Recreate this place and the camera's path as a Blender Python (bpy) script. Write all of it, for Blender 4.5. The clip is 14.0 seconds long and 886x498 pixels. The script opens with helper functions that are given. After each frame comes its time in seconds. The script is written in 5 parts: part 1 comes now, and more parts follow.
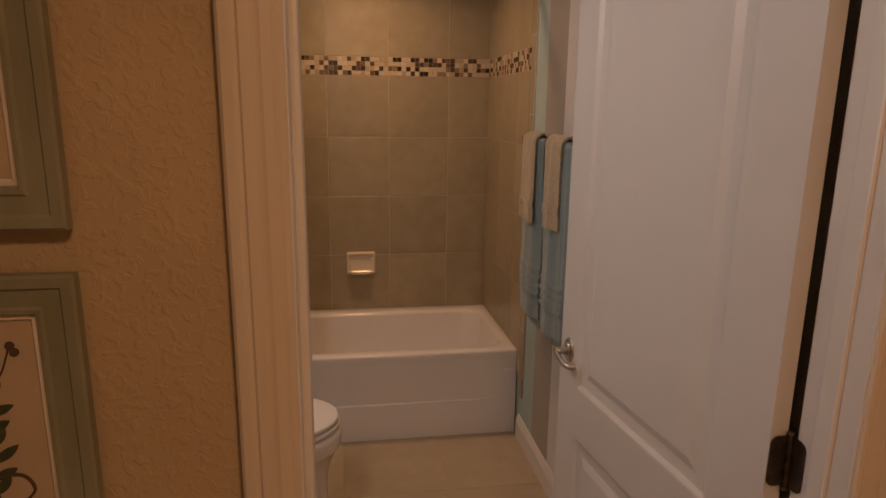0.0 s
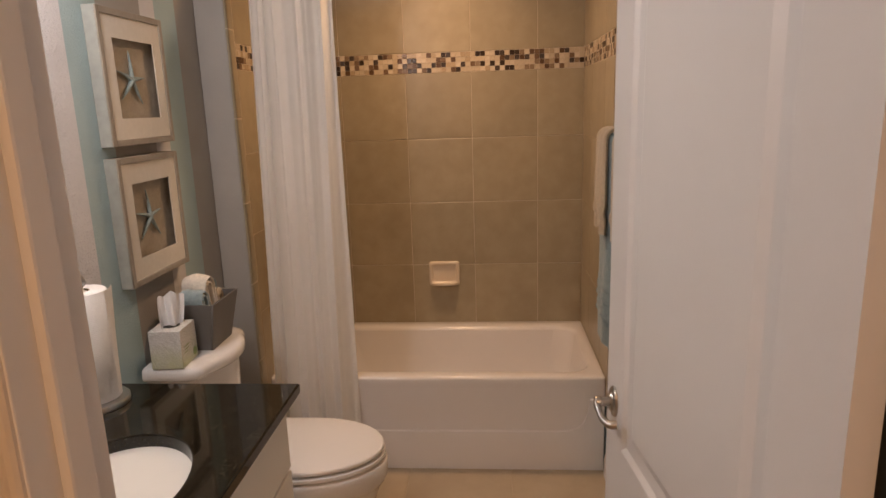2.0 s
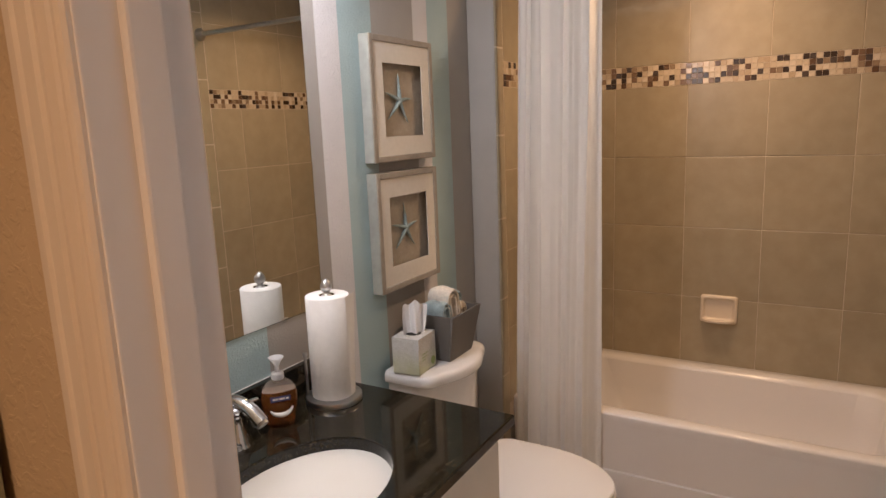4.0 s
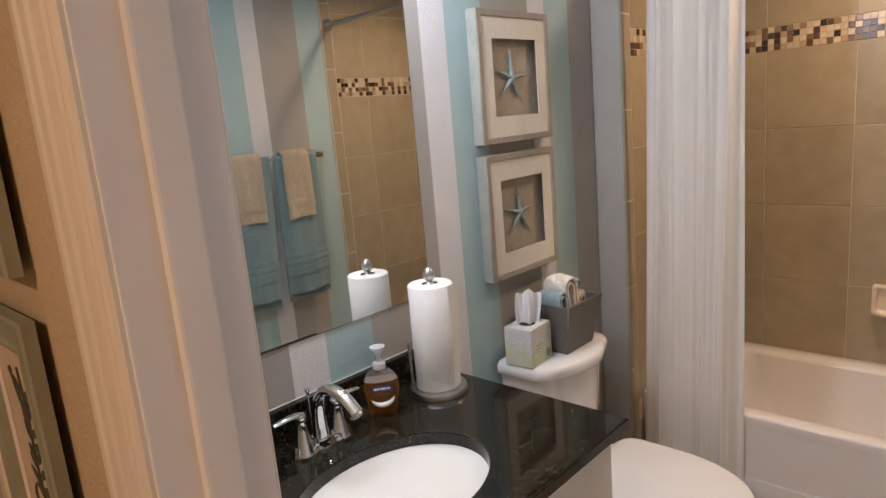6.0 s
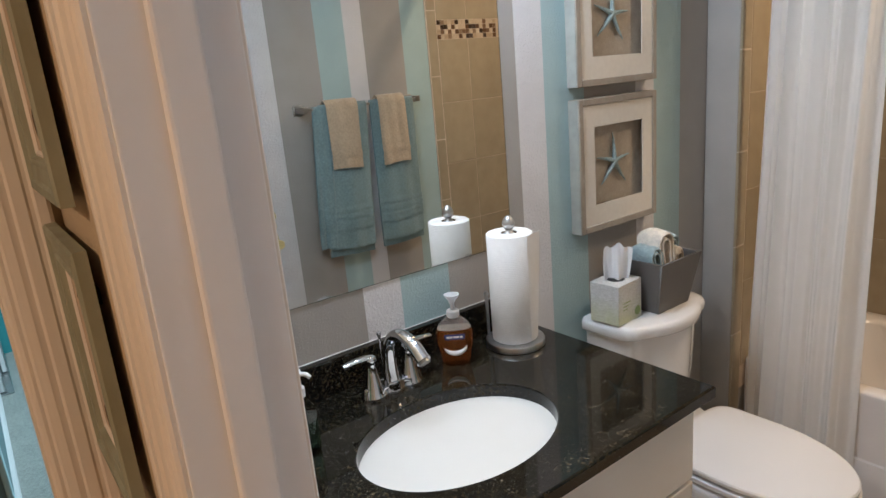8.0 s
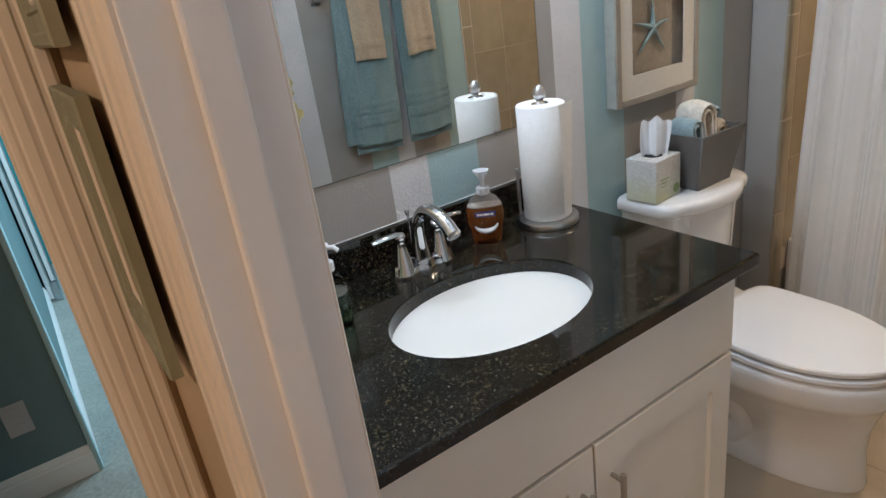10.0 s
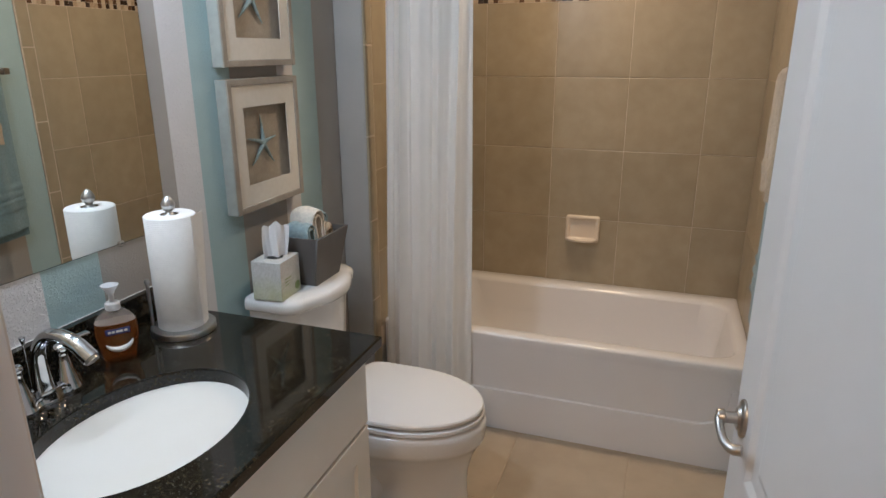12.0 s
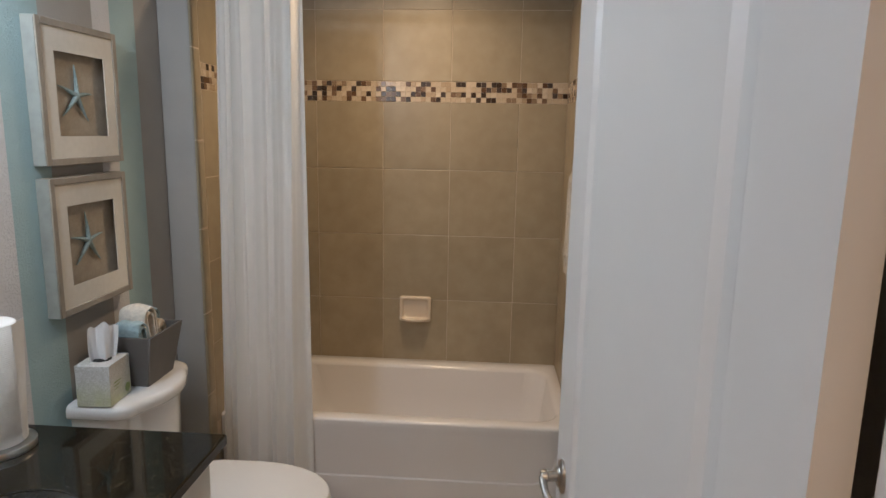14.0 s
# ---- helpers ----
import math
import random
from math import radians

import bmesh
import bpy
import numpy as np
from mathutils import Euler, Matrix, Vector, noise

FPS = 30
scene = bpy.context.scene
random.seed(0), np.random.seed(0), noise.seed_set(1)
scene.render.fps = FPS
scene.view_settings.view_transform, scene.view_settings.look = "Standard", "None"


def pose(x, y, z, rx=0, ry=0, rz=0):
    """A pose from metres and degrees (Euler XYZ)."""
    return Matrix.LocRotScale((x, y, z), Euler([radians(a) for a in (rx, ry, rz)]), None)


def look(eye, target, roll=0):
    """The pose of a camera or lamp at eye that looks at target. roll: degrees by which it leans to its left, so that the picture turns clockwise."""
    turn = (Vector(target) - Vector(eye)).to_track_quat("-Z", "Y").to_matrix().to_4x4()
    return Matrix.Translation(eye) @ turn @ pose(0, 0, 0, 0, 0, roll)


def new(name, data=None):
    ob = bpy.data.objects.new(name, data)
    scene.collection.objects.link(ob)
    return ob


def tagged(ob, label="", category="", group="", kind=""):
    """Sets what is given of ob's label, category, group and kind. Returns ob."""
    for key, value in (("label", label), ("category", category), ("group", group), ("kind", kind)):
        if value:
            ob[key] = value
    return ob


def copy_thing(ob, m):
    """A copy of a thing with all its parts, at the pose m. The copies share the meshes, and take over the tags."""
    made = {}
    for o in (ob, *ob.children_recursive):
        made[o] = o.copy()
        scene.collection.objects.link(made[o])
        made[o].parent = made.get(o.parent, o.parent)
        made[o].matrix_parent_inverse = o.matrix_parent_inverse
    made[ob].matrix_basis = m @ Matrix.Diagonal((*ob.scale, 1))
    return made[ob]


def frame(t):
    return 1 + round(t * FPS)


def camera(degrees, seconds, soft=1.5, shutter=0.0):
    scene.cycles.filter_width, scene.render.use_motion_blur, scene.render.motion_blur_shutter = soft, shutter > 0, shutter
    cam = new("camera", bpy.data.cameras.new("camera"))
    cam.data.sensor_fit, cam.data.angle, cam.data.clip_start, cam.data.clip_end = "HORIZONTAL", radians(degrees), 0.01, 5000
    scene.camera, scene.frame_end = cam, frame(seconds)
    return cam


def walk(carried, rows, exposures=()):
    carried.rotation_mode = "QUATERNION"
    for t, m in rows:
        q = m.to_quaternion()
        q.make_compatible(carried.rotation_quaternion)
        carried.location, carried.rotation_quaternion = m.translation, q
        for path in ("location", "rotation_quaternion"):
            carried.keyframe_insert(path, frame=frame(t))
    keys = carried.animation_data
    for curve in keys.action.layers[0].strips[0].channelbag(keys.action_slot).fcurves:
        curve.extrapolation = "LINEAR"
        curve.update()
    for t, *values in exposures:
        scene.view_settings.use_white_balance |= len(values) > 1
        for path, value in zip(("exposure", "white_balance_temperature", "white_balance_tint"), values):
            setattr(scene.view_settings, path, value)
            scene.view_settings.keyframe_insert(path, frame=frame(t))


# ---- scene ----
cam = camera(69.4, 14.0)
PATH = [
    (0, (0.759, -0.036, 1.566), (1.06, 1.892, 1.128), 0.7),
    (0.5, (0.9, 0.054, 1.547), (1.098, 1.997, 1.117), -0.5),
    (1, (1.032, 0.092, 1.562), (1.001, 2.045, 1.132), -1.6),
    (1.5, (1.062, 0.159, 1.55), (0.989, 2.111, 1.119), -2.1),
    (2, (1.109, 0.2405, 1.552), (0.952, 2.186, 1.118), -1.9),
    (2.5, (1.155, 0.294, 1.561), (0.742, 2.203, 1.133), -1.1),
    (3, (1.19, 0.325, 1.565), (0.553, 2.181, 1.182), -1.0),
    (3.5, (1.207, 0.368, 1.572), (0.364, 2.141, 1.192), -1.7),
    (4, (1.221, 0.398, 1.566), (0.218, 2.088, 1.197), -2.3),
    (6.5, (1.25, 0.56, 1.555), (-0.178, 1.901, 1.148), -5.4),
    (7, (1.257, 0.585, 1.56), (-0.239, 1.843, 1.136), -5.4),
    (9.5, (1.234, 0.621, 1.455), (-0.337, 1.632, 0.74), -7.2),
    (10, (1.232, 0.622, 1.443), (-0.328, 1.607, 0.672), -8.2),
    (10.5, (1.243, 0.608, 1.455), (-0.189, 1.769, 0.679), -5.1),
    (11, (1.248, 0.57, 1.475), (0.058, 1.995, 0.732), -3.3),
    (11.5, (1.237, 0.528, 1.497), (0.337, 2.188, 0.839), -1.7),
    (12, (1.203, 0.489, 1.512), (0.569, 2.291, 0.919), -0.2),
    (12.5, (1.174, 0.448, 1.522), (0.731, 2.324, 0.988), -0.2),
    (13, (1.167, 0.414, 1.536), (0.85, 2.333, 1.072), -0.4),
    (13.5, (1.191, 0.396, 1.557), (0.947, 2.342, 1.164), 0.9),
    (14, (1.206, 0.379, 1.577), (1.069, 2.341, 1.218), 1.0),
]

# exposure and white balance of the hand-held camera: it starts dim and warm and settles
EXPOSURES = [(0.0, -1.03, 7600, 26), (0.5, -0.66, 7400, 24), (1.0, -0.46, 7000, 22), (1.5, -0.38, 6780, 20), (3.0, -0.28, 6420, 17), (4.0, -0.10, 6080, 16), (6.5, 0.1, 5400, 9),
             (10.0, 0.14, 4930, 3), (11.0, 0.1, 4900, 3), (11.5, -0.02, 4950, 3), (13.0, -0.10, 5110, 4), (14.0, -0.28, 5200, 4)]
walk(cam, [(t, look(*p)) for t, *p in PATH], EXPOSURES)

# ---------------------------------------------------------------- world and lamps
world = bpy.data.worlds.new("world")
scene.world = world
world.use_nodes = True
world.node_tree.nodes["Background"].inputs["Color"].default_value = (0.5, 0.6, 0.7, 1)
world.node_tree.nodes["Background"].inputs["Strength"].default_value = 0.05

FLOOR = -0.02
CEIL = 2.44


def lamp(name, kind, watts, colour, m, size=0.1, size_y=None, spread=180):
    data = bpy.data.lights.new(name, kind)
    data.energy, data.color = watts, colour
    if kind == "AREA":
        data.shape, data.size = ("RECTANGLE" if size_y else "DISK"), size
        if size_y:
            data.size_y = size_y
        data.spread = radians(spread)
    else:
        data.shadow_soft_size = size
    ob = new(name, data)
    ob.matrix_world = m
    return ob


lamp("tub_lamp", "AREA", 12.6, (1.0, 0.63, 0.33), pose(0.86, 2.98, CEIL - 0.03), 0.13, spread=150)
for yy in (1.02, 1.27, 1.52):
    lamp("vanity_lamp", "POINT", 8.5, (1.0, 0.962, 0.945), pose(0.19, yy, 2.06), 0.045)
lamp("hall_lamp", "AREA", 24.0, (1.0, 0.61, 0.33), pose(1.15, -0.62, CEIL - 0.03), 0.3)
lamp("bedroom_window_lamp", "AREA", 58, (0.86, 0.98, 0.95), pose(-2.1, 2.56, 1.4, -90, 0, 0), 1.4, 1.3)

# ---------------------------------------------------------------- materials


def node_material(name):
    m = bpy.data.materials.new(name)
    m.use_nodes = True
    return m, m.node_tree.nodes, m.node_tree.links, m.node_tree.nodes["Principled BSDF"]


def surf(name, c1, c2=None, scale=6.0, rough=0.5, bump=0.0, bscale=200.0, metal=0.0, stretch=(1, 1, 1), piece=0.0,
         rough2=None, coat=0.0, detail=6.0, sheen=0.0, bdist=0.002, stain=0.12):
    """Two tones mixed by fine and coarse noise, roughness that varies, and fine relief. piece: tone change from piece to piece."""
    m, n, l, b = node_material(name)
    c2 = c2 or tuple(x * 0.86 for x in c1)
    co = n.new("ShaderNodeTexCoord")
    mp = n.new("ShaderNodeMapping")
    mp.inputs["Scale"].default_value = stretch
    l.new(co.outputs["Object"], mp.inputs["Vector"])
    vec = mp.outputs["Vector"]
    info = None
    if piece:
        info = n.new("ShaderNodeObjectInfo")
        off = n.new("ShaderNodeVectorMath")
        off.operation = "MULTIPLY_ADD"
        comb = n.new("ShaderNodeCombineXYZ")
        for k in "XYZ":
            l.new(info.outputs["Random"], comb.inputs[k])
        l.new(comb.outputs[0], off.inputs[0])
        off.inputs[1].default_value = (37, 23, 51)
        l.new(vec, off.inputs[2])
        vec = off.outputs[0]
    fine = n.new("ShaderNodeTexNoise")
    fine.inputs["Scale"].default_value, fine.inputs["Detail"].default_value = scale, detail
    l.new(vec, fine.inputs["Vector"])
    coarse = n.new("ShaderNodeTexNoise")
    coarse.inputs["Scale"].default_value, coarse.inputs["Detail"].default_value = max(0.8, scale * 0.13), 3
    l.new(vec, coarse.inputs["Vector"])
    ramp = n.new("ShaderNodeValToRGB")
    ramp.color_ramp.elements[0].position, ramp.color_ramp.elements[1].position = 0.35, 0.68
    ramp.color_ramp.elements[0].color, ramp.color_ramp.elements[1].color = (*c2, 1), (*c1, 1)
    l.new(fine.outputs["Fac"], ramp.inputs["Fac"])
    tone = n.new("ShaderNodeMapRange")
    tone.inputs["From Min"].default_value, tone.inputs["From Max"].default_value = 0.3, 0.7
    tone.inputs["To Min"].default_value, tone.inputs["To Max"].default_value = 1 - stain, 1 + stain * 0.4
    l.new(coarse.outputs["Fac"], tone.inputs["Value"])
    last = tone.outputs["Result"]
    if piece:
        pr = n.new("ShaderNodeMapRange")
        pr.inputs["To Min"].default_value, pr.inputs["To Max"].default_value = 1 - piece, 1 + piece
        l.new(info.outputs["Random"], pr.inputs["Value"])
        mul = n.new("ShaderNodeMath")
        mul.operation = "MULTIPLY"
        l.new(last, mul.inputs[0])
        l.new(pr.outputs["Result"], mul.inputs[1])
        last = mul.outputs[0]
    sc = n.new("ShaderNodeVectorMath")
    sc.operation = "SCALE"
    l.new(ramp.outputs["Color"], sc.inputs[0])
    l.new(last, sc.inputs["Scale"])
    l.new(sc.outputs[0], b.inputs["Base Color"])
    rr = n.new("ShaderNodeMapRange")
    rr.inputs["To Min"].default_value = rough
    rr.inputs["To Max"].default_value = rough2 if rough2 is not None else min(1, rough * 1.25 + 0.02)
    l.new(coarse.outputs["Fac"], rr.inputs["Value"])
    l.new(rr.outputs["Result"], b.inputs["Roughness"])
    b.inputs["Metallic"].default_value = metal
    b.inputs["Coat Weight"].default_value = coat
    b.inputs["Sheen Weight"].default_value = sheen
    if bump:
        bt = n.new("ShaderNodeTexNoise")
        bt.inputs["Scale"].default_value, bt.inputs["Detail"].default_value = bscale, 3
        l.new(vec, bt.inputs["Vector"])
        bp = n.new("ShaderNodeBump")
        bp.inputs["Strength"].default_value, bp.inputs["Distance"].default_value = bump, bdist
        l.new(bt.outputs["Fac"], bp.inputs["Height"])
        l.new(bp.outputs["Normal"], b.inputs["Normal"])
    return m


def knockdown(name, colour, size=115, depth=0.34):
    """Painted wallboard with a sprayed, knocked-down texture."""
    m = surf(name, colour, tuple(x * 0.94 for x in colour), 9, 0.62, stain=0.06)
    n, l = m.node_tree.nodes, m.node_tree.links
    b = n["Principled BSDF"]
    co = n["Texture Coordinate"]
    blob = n.new("ShaderNodeTexNoise")
    blob.inputs["Scale"].default_value, blob.inputs["Detail"].default_value = size, 4.5
    blob.inputs["Distortion"].default_value = 0.6
    l.new(co.outputs["Object"], blob.inputs["Vector"])
    step = n.new("ShaderNodeMapRange")
    step.interpolation_type = "SMOOTHSTEP"
    step.inputs["From Min"].default_value, step.inputs["From Max"].default_value = 0.47, 0.62
    l.new(blob.outputs["Fac"], step.inputs["Value"])
    bp = n.new("ShaderNodeBump")
    bp.inputs["Strength"].default_value, bp.inputs["Distance"].default_value = depth, 0.0016
    l.new(step.outputs["Result"], bp.inputs["Height"])
    l.new(bp.outputs["Normal"], b.inputs["Normal"])
    return m


def plain(name, colour, rough=0.4, metal=0.0, glow=0.0):
    m, n, l, b = node_material(name)
    b.inputs["Base Color"].default_value = (*colour, 1)
    b.inputs["Roughness"].default_value, b.inputs["Metallic"].default_value = rough, metal
    if glow:
        b.inputs["Emission Color"].default_value = (*colour, 1)
        b.inputs["Emission Strength"].default_value = glow
    return m


def clear(name, colour, rough=0.02, ior=1.45):
    m, n, l, b = node_material(name)
    b.inputs["Base Color"].default_value = (*colour, 1)
    b.inputs["Roughness"].default_value, b.inputs["IOR"].default_value = rough, ior
    b.inputs["Transmission Weight"].default_value = 1.0
    return m


def granite():
    """Polished black stone: olive and brown crystals in clouds, with a few pale flakes."""
    m, n, l, b = node_material("black_granite")
    co = n.new("ShaderNodeTexCoord")
    warp = n.new("ShaderNodeTexNoise")
    warp.inputs["Scale"].default_value, warp.inputs["Detail"].default_value = 90, 3
    l.new(co.outputs["Object"], warp.inputs["Vector"])
    shift = n.new("ShaderNodeVectorMath")
    shift.operation = "MULTIPLY_ADD"
    l.new(warp.outputs["Color"], shift.inputs[0])
    shift.inputs[1].default_value = (0.012, 0.012, 0.012)
    l.new(co.outputs["Object"], shift.inputs[2])

    def mottle(scale, lo, hi, colour, detail=4):
        ns = n.new("ShaderNodeTexNoise")
        ns.inputs["Scale"].default_value, ns.inputs["Detail"].default_value, ns.inputs["Roughness"].default_value = scale, detail, 0.62
        l.new(shift.outputs[0], ns.inputs["Vector"])
        ramp = n.new("ShaderNodeValToRGB")
        ramp.color_ramp.elements[0].position, ramp.color_ramp.elements[0].color = lo, (0, 0, 0, 1)
        ramp.color_ramp.elements[1].position, ramp.color_ramp.elements[1].color = hi, (*colour, 1)
        l.new(ns.outputs["Fac"], ramp.inputs["Fac"])
        return ramp.outputs["Color"]

    def plus(p, q):
        add = n.new("ShaderNodeVectorMath")
        l.new(p, add.inputs[0])
        l.new(q, add.inputs[1])
        return add.outputs[0]

    patch = n.new("ShaderNodeTexNoise")
    patch.inputs["Scale"].default_value, patch.inputs["Detail"].default_value = 22, 5
    l.new(co.outputs["Object"], patch.inputs["Vector"])
    cloud = n.new("ShaderNodeMapRange")
    cloud.inputs["From Min"].default_value, cloud.inputs["From Max"].default_value = 0.36, 0.66
    cloud.inputs["To Min"].default_value, cloud.inputs["To Max"].default_value = 0.35, 1.15
    l.new(patch.outputs["Fac"], cloud.inputs["Value"])
    sc = n.new("ShaderNodeVectorMath")
    sc.operation = "SCALE"
    l.new(plus(mottle(150, 0.49, 0.70, (0.058, 0.043, 0.019)), mottle(280, 0.52, 0.70, (0.040, 0.034, 0.020))), sc.inputs[0])
    l.new(cloud.outputs["Result"], sc.inputs["Scale"])
    flake = mottle(240, 0.65, 0.71, (0.13, 0.125, 0.105), 2)
    last = n.new("ShaderNodeVectorMath")
    l.new(plus(sc.outputs[0], flake), last.inputs[0])
    last.inputs[1].default_value = (0.0024, 0.0025, 0.0023)
    l.new(last.outputs[0], b.inputs["Base Color"])
    b.inputs["Roughness"].default_value = 0.06
    return m


def mosaic_material():
    m, n, l, b = node_material("mosaic_glass_and_stone")
    info = n.new("ShaderNodeObjectInfo")
    ramp = n.new("ShaderNodeValToRGB")
    ramp.color_ramp.interpolation = "CONSTANT"
    tones = [(0.0, (0.50, 0.41, 0.30)), (0.27, (0.40, 0.31, 0.21)), (0.40, (0.58, 0.49, 0.38)), (0.56, (0.10, 0.055, 0.03)),
             (0.68, (0.035, 0.022, 0.016)), (0.78, (0.16, 0.10, 0.06)), (0.88, (0.06, 0.045, 0.04)), (0.94, (0.24, 0.17, 0.11))]
    els = ramp.color_ramp.elements
    els[0].position, els[0].color = tones[0][0], (*tones[0][1], 1)
    els[1].position, els[1].color = tones[1][0], (*tones[1][1], 1)
    for p, c in tones[2:]:
        e = els.new(p)
        e.color = (*c, 1)
    l.new(info.outputs["Random"], ramp.inputs["Fac"])
    co = n.new("ShaderNodeTexCoord")
    ns = n.new("ShaderNodeTexNoise")
    ns.inputs["Scale"].default_value = 90
    l.new(co.outputs["Object"], ns.inputs["Vector"])
    mr = n.new("ShaderNodeMapRange")
    mr.inputs["To Min"].default_value, mr.inputs["To Max"].default_value = 0.75, 1.25
    l.new(ns.outputs["Fac"], mr.inputs["Value"])
    sc = n.new("ShaderNodeVectorMath")
    sc.operation = "SCALE"
    l.new(ramp.outputs["Color"], sc.inputs[0])
    l.new(mr.outputs["Result"], sc.inputs["Scale"])
    l.new(sc.outputs[0], b.inputs["Base Color"])
    b.inputs["Roughness"].default_value = 0.22
    return m


def cloth(name, colour, scale=900, bump=0.5, rough=0.9, translucent=0.0, tone=0.8, stain=0.08):
    m = surf(name, colour, tuple(x * tone for x in colour), scale * 0.25, rough, bump, scale, sheen=0.35, bdist=0.0015, stain=stain)
    if translucent:
        n, l = m.node_tree.nodes, m.node_tree.links
        b = n["Principled BSDF"]
        tr = n.new("ShaderNodeBsdfTranslucent")
        tr.inputs["Color"].default_value = (*colour, 1)
        mix = n.new("ShaderNodeMixShader")
        mix.inputs["Fac"].default_value = translucent
        l.new(b.outputs[0], mix.inputs[1])
        l.new(tr.outputs[0], mix.inputs[2])
        l.new(mix.outputs[0], n["Material Output"].inputs["Surface"])
    return m


def brushed(name, colour, rough=0.28):
    return surf(name, colour, tuple(x * 0.85 for x in colour), 40, rough, 0.08, 500, metal=1.0, stretch=(1, 1, 12), bdist=0.0004)


M_GREY = knockdown("grey_stripe_paint", (0.38, 0.355, 0.32), 170, 0.26)
M_WHITE_STRIPE = knockdown("white_stripe_paint", (0.72, 0.70, 0.69), 130, 0.75)
# pale grey, taken darker all over for the soft shadow on the wing wall
M_WING = knockdown("pale_grey_shaded_paint", (0.41, 0.395, 0.37), 170, 0.2)
M_AQUA = knockdown("aqua_stripe_paint", (0.41, 0.535, 0.54), 150, 0.48)
M_HALL = knockdown("tan_hall_paint", (0.53, 0.415, 0.275), 70, 0.45)
M_CEIL = knockdown("white_ceiling_paint", (0.75, 0.74, 0.72))
M_TRIM = surf("white_semi_gloss_trim", (0.74, 0.72, 0.70), (0.70, 0.68, 0.66), 3, 0.33, 0.05, 120, stain=0.04)
M_CASING = surf("cream_casing_paint", (0.72, 0.66, 0.58), (0.66, 0.59, 0.51), 22, 0.38, 0.25, 60, stretch=(1, 1, 0.05), stain=0.05)
M_DOOR = surf("white_door_paint", (0.66, 0.65, 0.64), (0.63, 0.62, 0.61), 3, 0.36, 0.06, 160, stain=0.04)
M_TILE = surf("beige_wall_tile", (0.375, 0.315, 0.215), (0.33, 0.274, 0.183), 14, 0.30, 0.12, 60, piece=0.05, stain=0.14, bdist=0.001)
M_GROUT = surf("light_grout", (0.62, 0.53, 0.42), (0.56, 0.47, 0.37), 30, 0.85, 0.4, 300)
M_FLOORTILE = surf("beige_floor_tile", (0.47, 0.385, 0.275), (0.42, 0.34, 0.24), 9, 0.34, 0.1, 50, piece=0.04, stain=0.15, bdist=0.001)
M_FLOORGROUT = surf("tan_floor_grout", (0.52, 0.43, 0.315), None, 30, 0.85, 0.4, 300)
M_MOSAIC = mosaic_material()
M_TUB = surf("white_acrylic", (0.755, 0.73, 0.715), (0.74, 0.715, 0.70), 2, 0.16, 0.0, stain=0.03)
M_CHINA = surf("white_vitreous_china", (0.79, 0.78, 0.77), (0.775, 0.765, 0.755), 2, 0.09, stain=0.03, coat=0.4)
M_SEAT = surf("white_seat_plastic", (0.79, 0.78, 0.77), (0.775, 0.765, 0.755), 2, 0.20, stain=0.03)
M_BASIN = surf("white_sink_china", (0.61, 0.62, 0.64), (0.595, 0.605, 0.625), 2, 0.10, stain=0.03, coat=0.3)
M_BASE = brushed("dark_brushed_steel", (0.60, 0.60, 0.59), 0.25)
M_BISQUE = surf("almond_ceramic", (0.70, 0.60, 0.47), (0.67, 0.57, 0.44), 4, 0.16, stain=0.04)
M_CAB = surf("off_white_cabinet_lacquer", (0.80, 0.775, 0.715), (0.77, 0.745, 0.685), 4, 0.34, 0.06, 140, stain=0.05)
M_DARK = surf("near_black", (0.03, 0.027, 0.024), None, 10, 0.8)
M_GRANITE = granite()
M_CHROME = plain("chrome", (0.64, 0.65, 0.67), 0.06, 1.0)
M_NICKEL = brushed("brushed_nickel", (0.50, 0.48, 0.45))
M_STEEL = brushed("brushed_steel", (0.58, 0.58, 0.58), 0.3)
M_BRONZE = surf("aged_bronze", (0.14, 0.11, 0.085), (0.08, 0.06, 0.045), 60, 0.4, 0.2, 200, metal=0.9)
M_MIRROR = plain("silvered_glass", (0.79, 0.80, 0.78), 0.0, 1.0)
M_MIRROR_EDGE = plain("dark_glass_edge", (0.05, 0.07, 0.06), 0.2)
M_CURTAIN = cloth("ivory_curtain_cloth", (0.92, 0.905, 0.875), 700, 0.03, 0.85, 0.30, 0.985, 0.02)
M_BLUE = cloth("blue_terry", (0.21, 0.305, 0.325), 420, 1.0)
M_TAN = cloth("tan_terry", (0.52, 0.42, 0.29), 420, 1.0)
M_CREAM = cloth("cream_terry", (0.82, 0.76, 0.66), 420, 1.0)
M_PALEBLUE = cloth("pale_blue_terry", (0.33, 0.43, 0.46), 420, 1.0)
M_FRAME = surf("champagne_frame_wood", (0.36, 0.315, 0.255), (0.31, 0.27, 0.215), 40, 0.38, 0.12, 200, stretch=(1, 1, 1))
M_FRAME_SIDE = surf("silver_frame_side", (0.38, 0.385, 0.35), (0.33, 0.335, 0.30), 40, 0.42, 0.1, 200, metal=0.1)
M_MAT = surf("ivory_mat_board", (0.72, 0.67, 0.58), (0.69, 0.64, 0.55), 60, 0.85, 0.1, 600, stain=0.04)
M_LINEN = surf("linen_backing", (0.47, 0.41, 0.32), (0.41, 0.35, 0.27), 300, 0.9, 0.5, 500)
M_STAR = surf("verdigris_starfish", (0.36, 0.44, 0.43), (0.25, 0.31, 0.30), 120, 0.75, 0.8, 260)
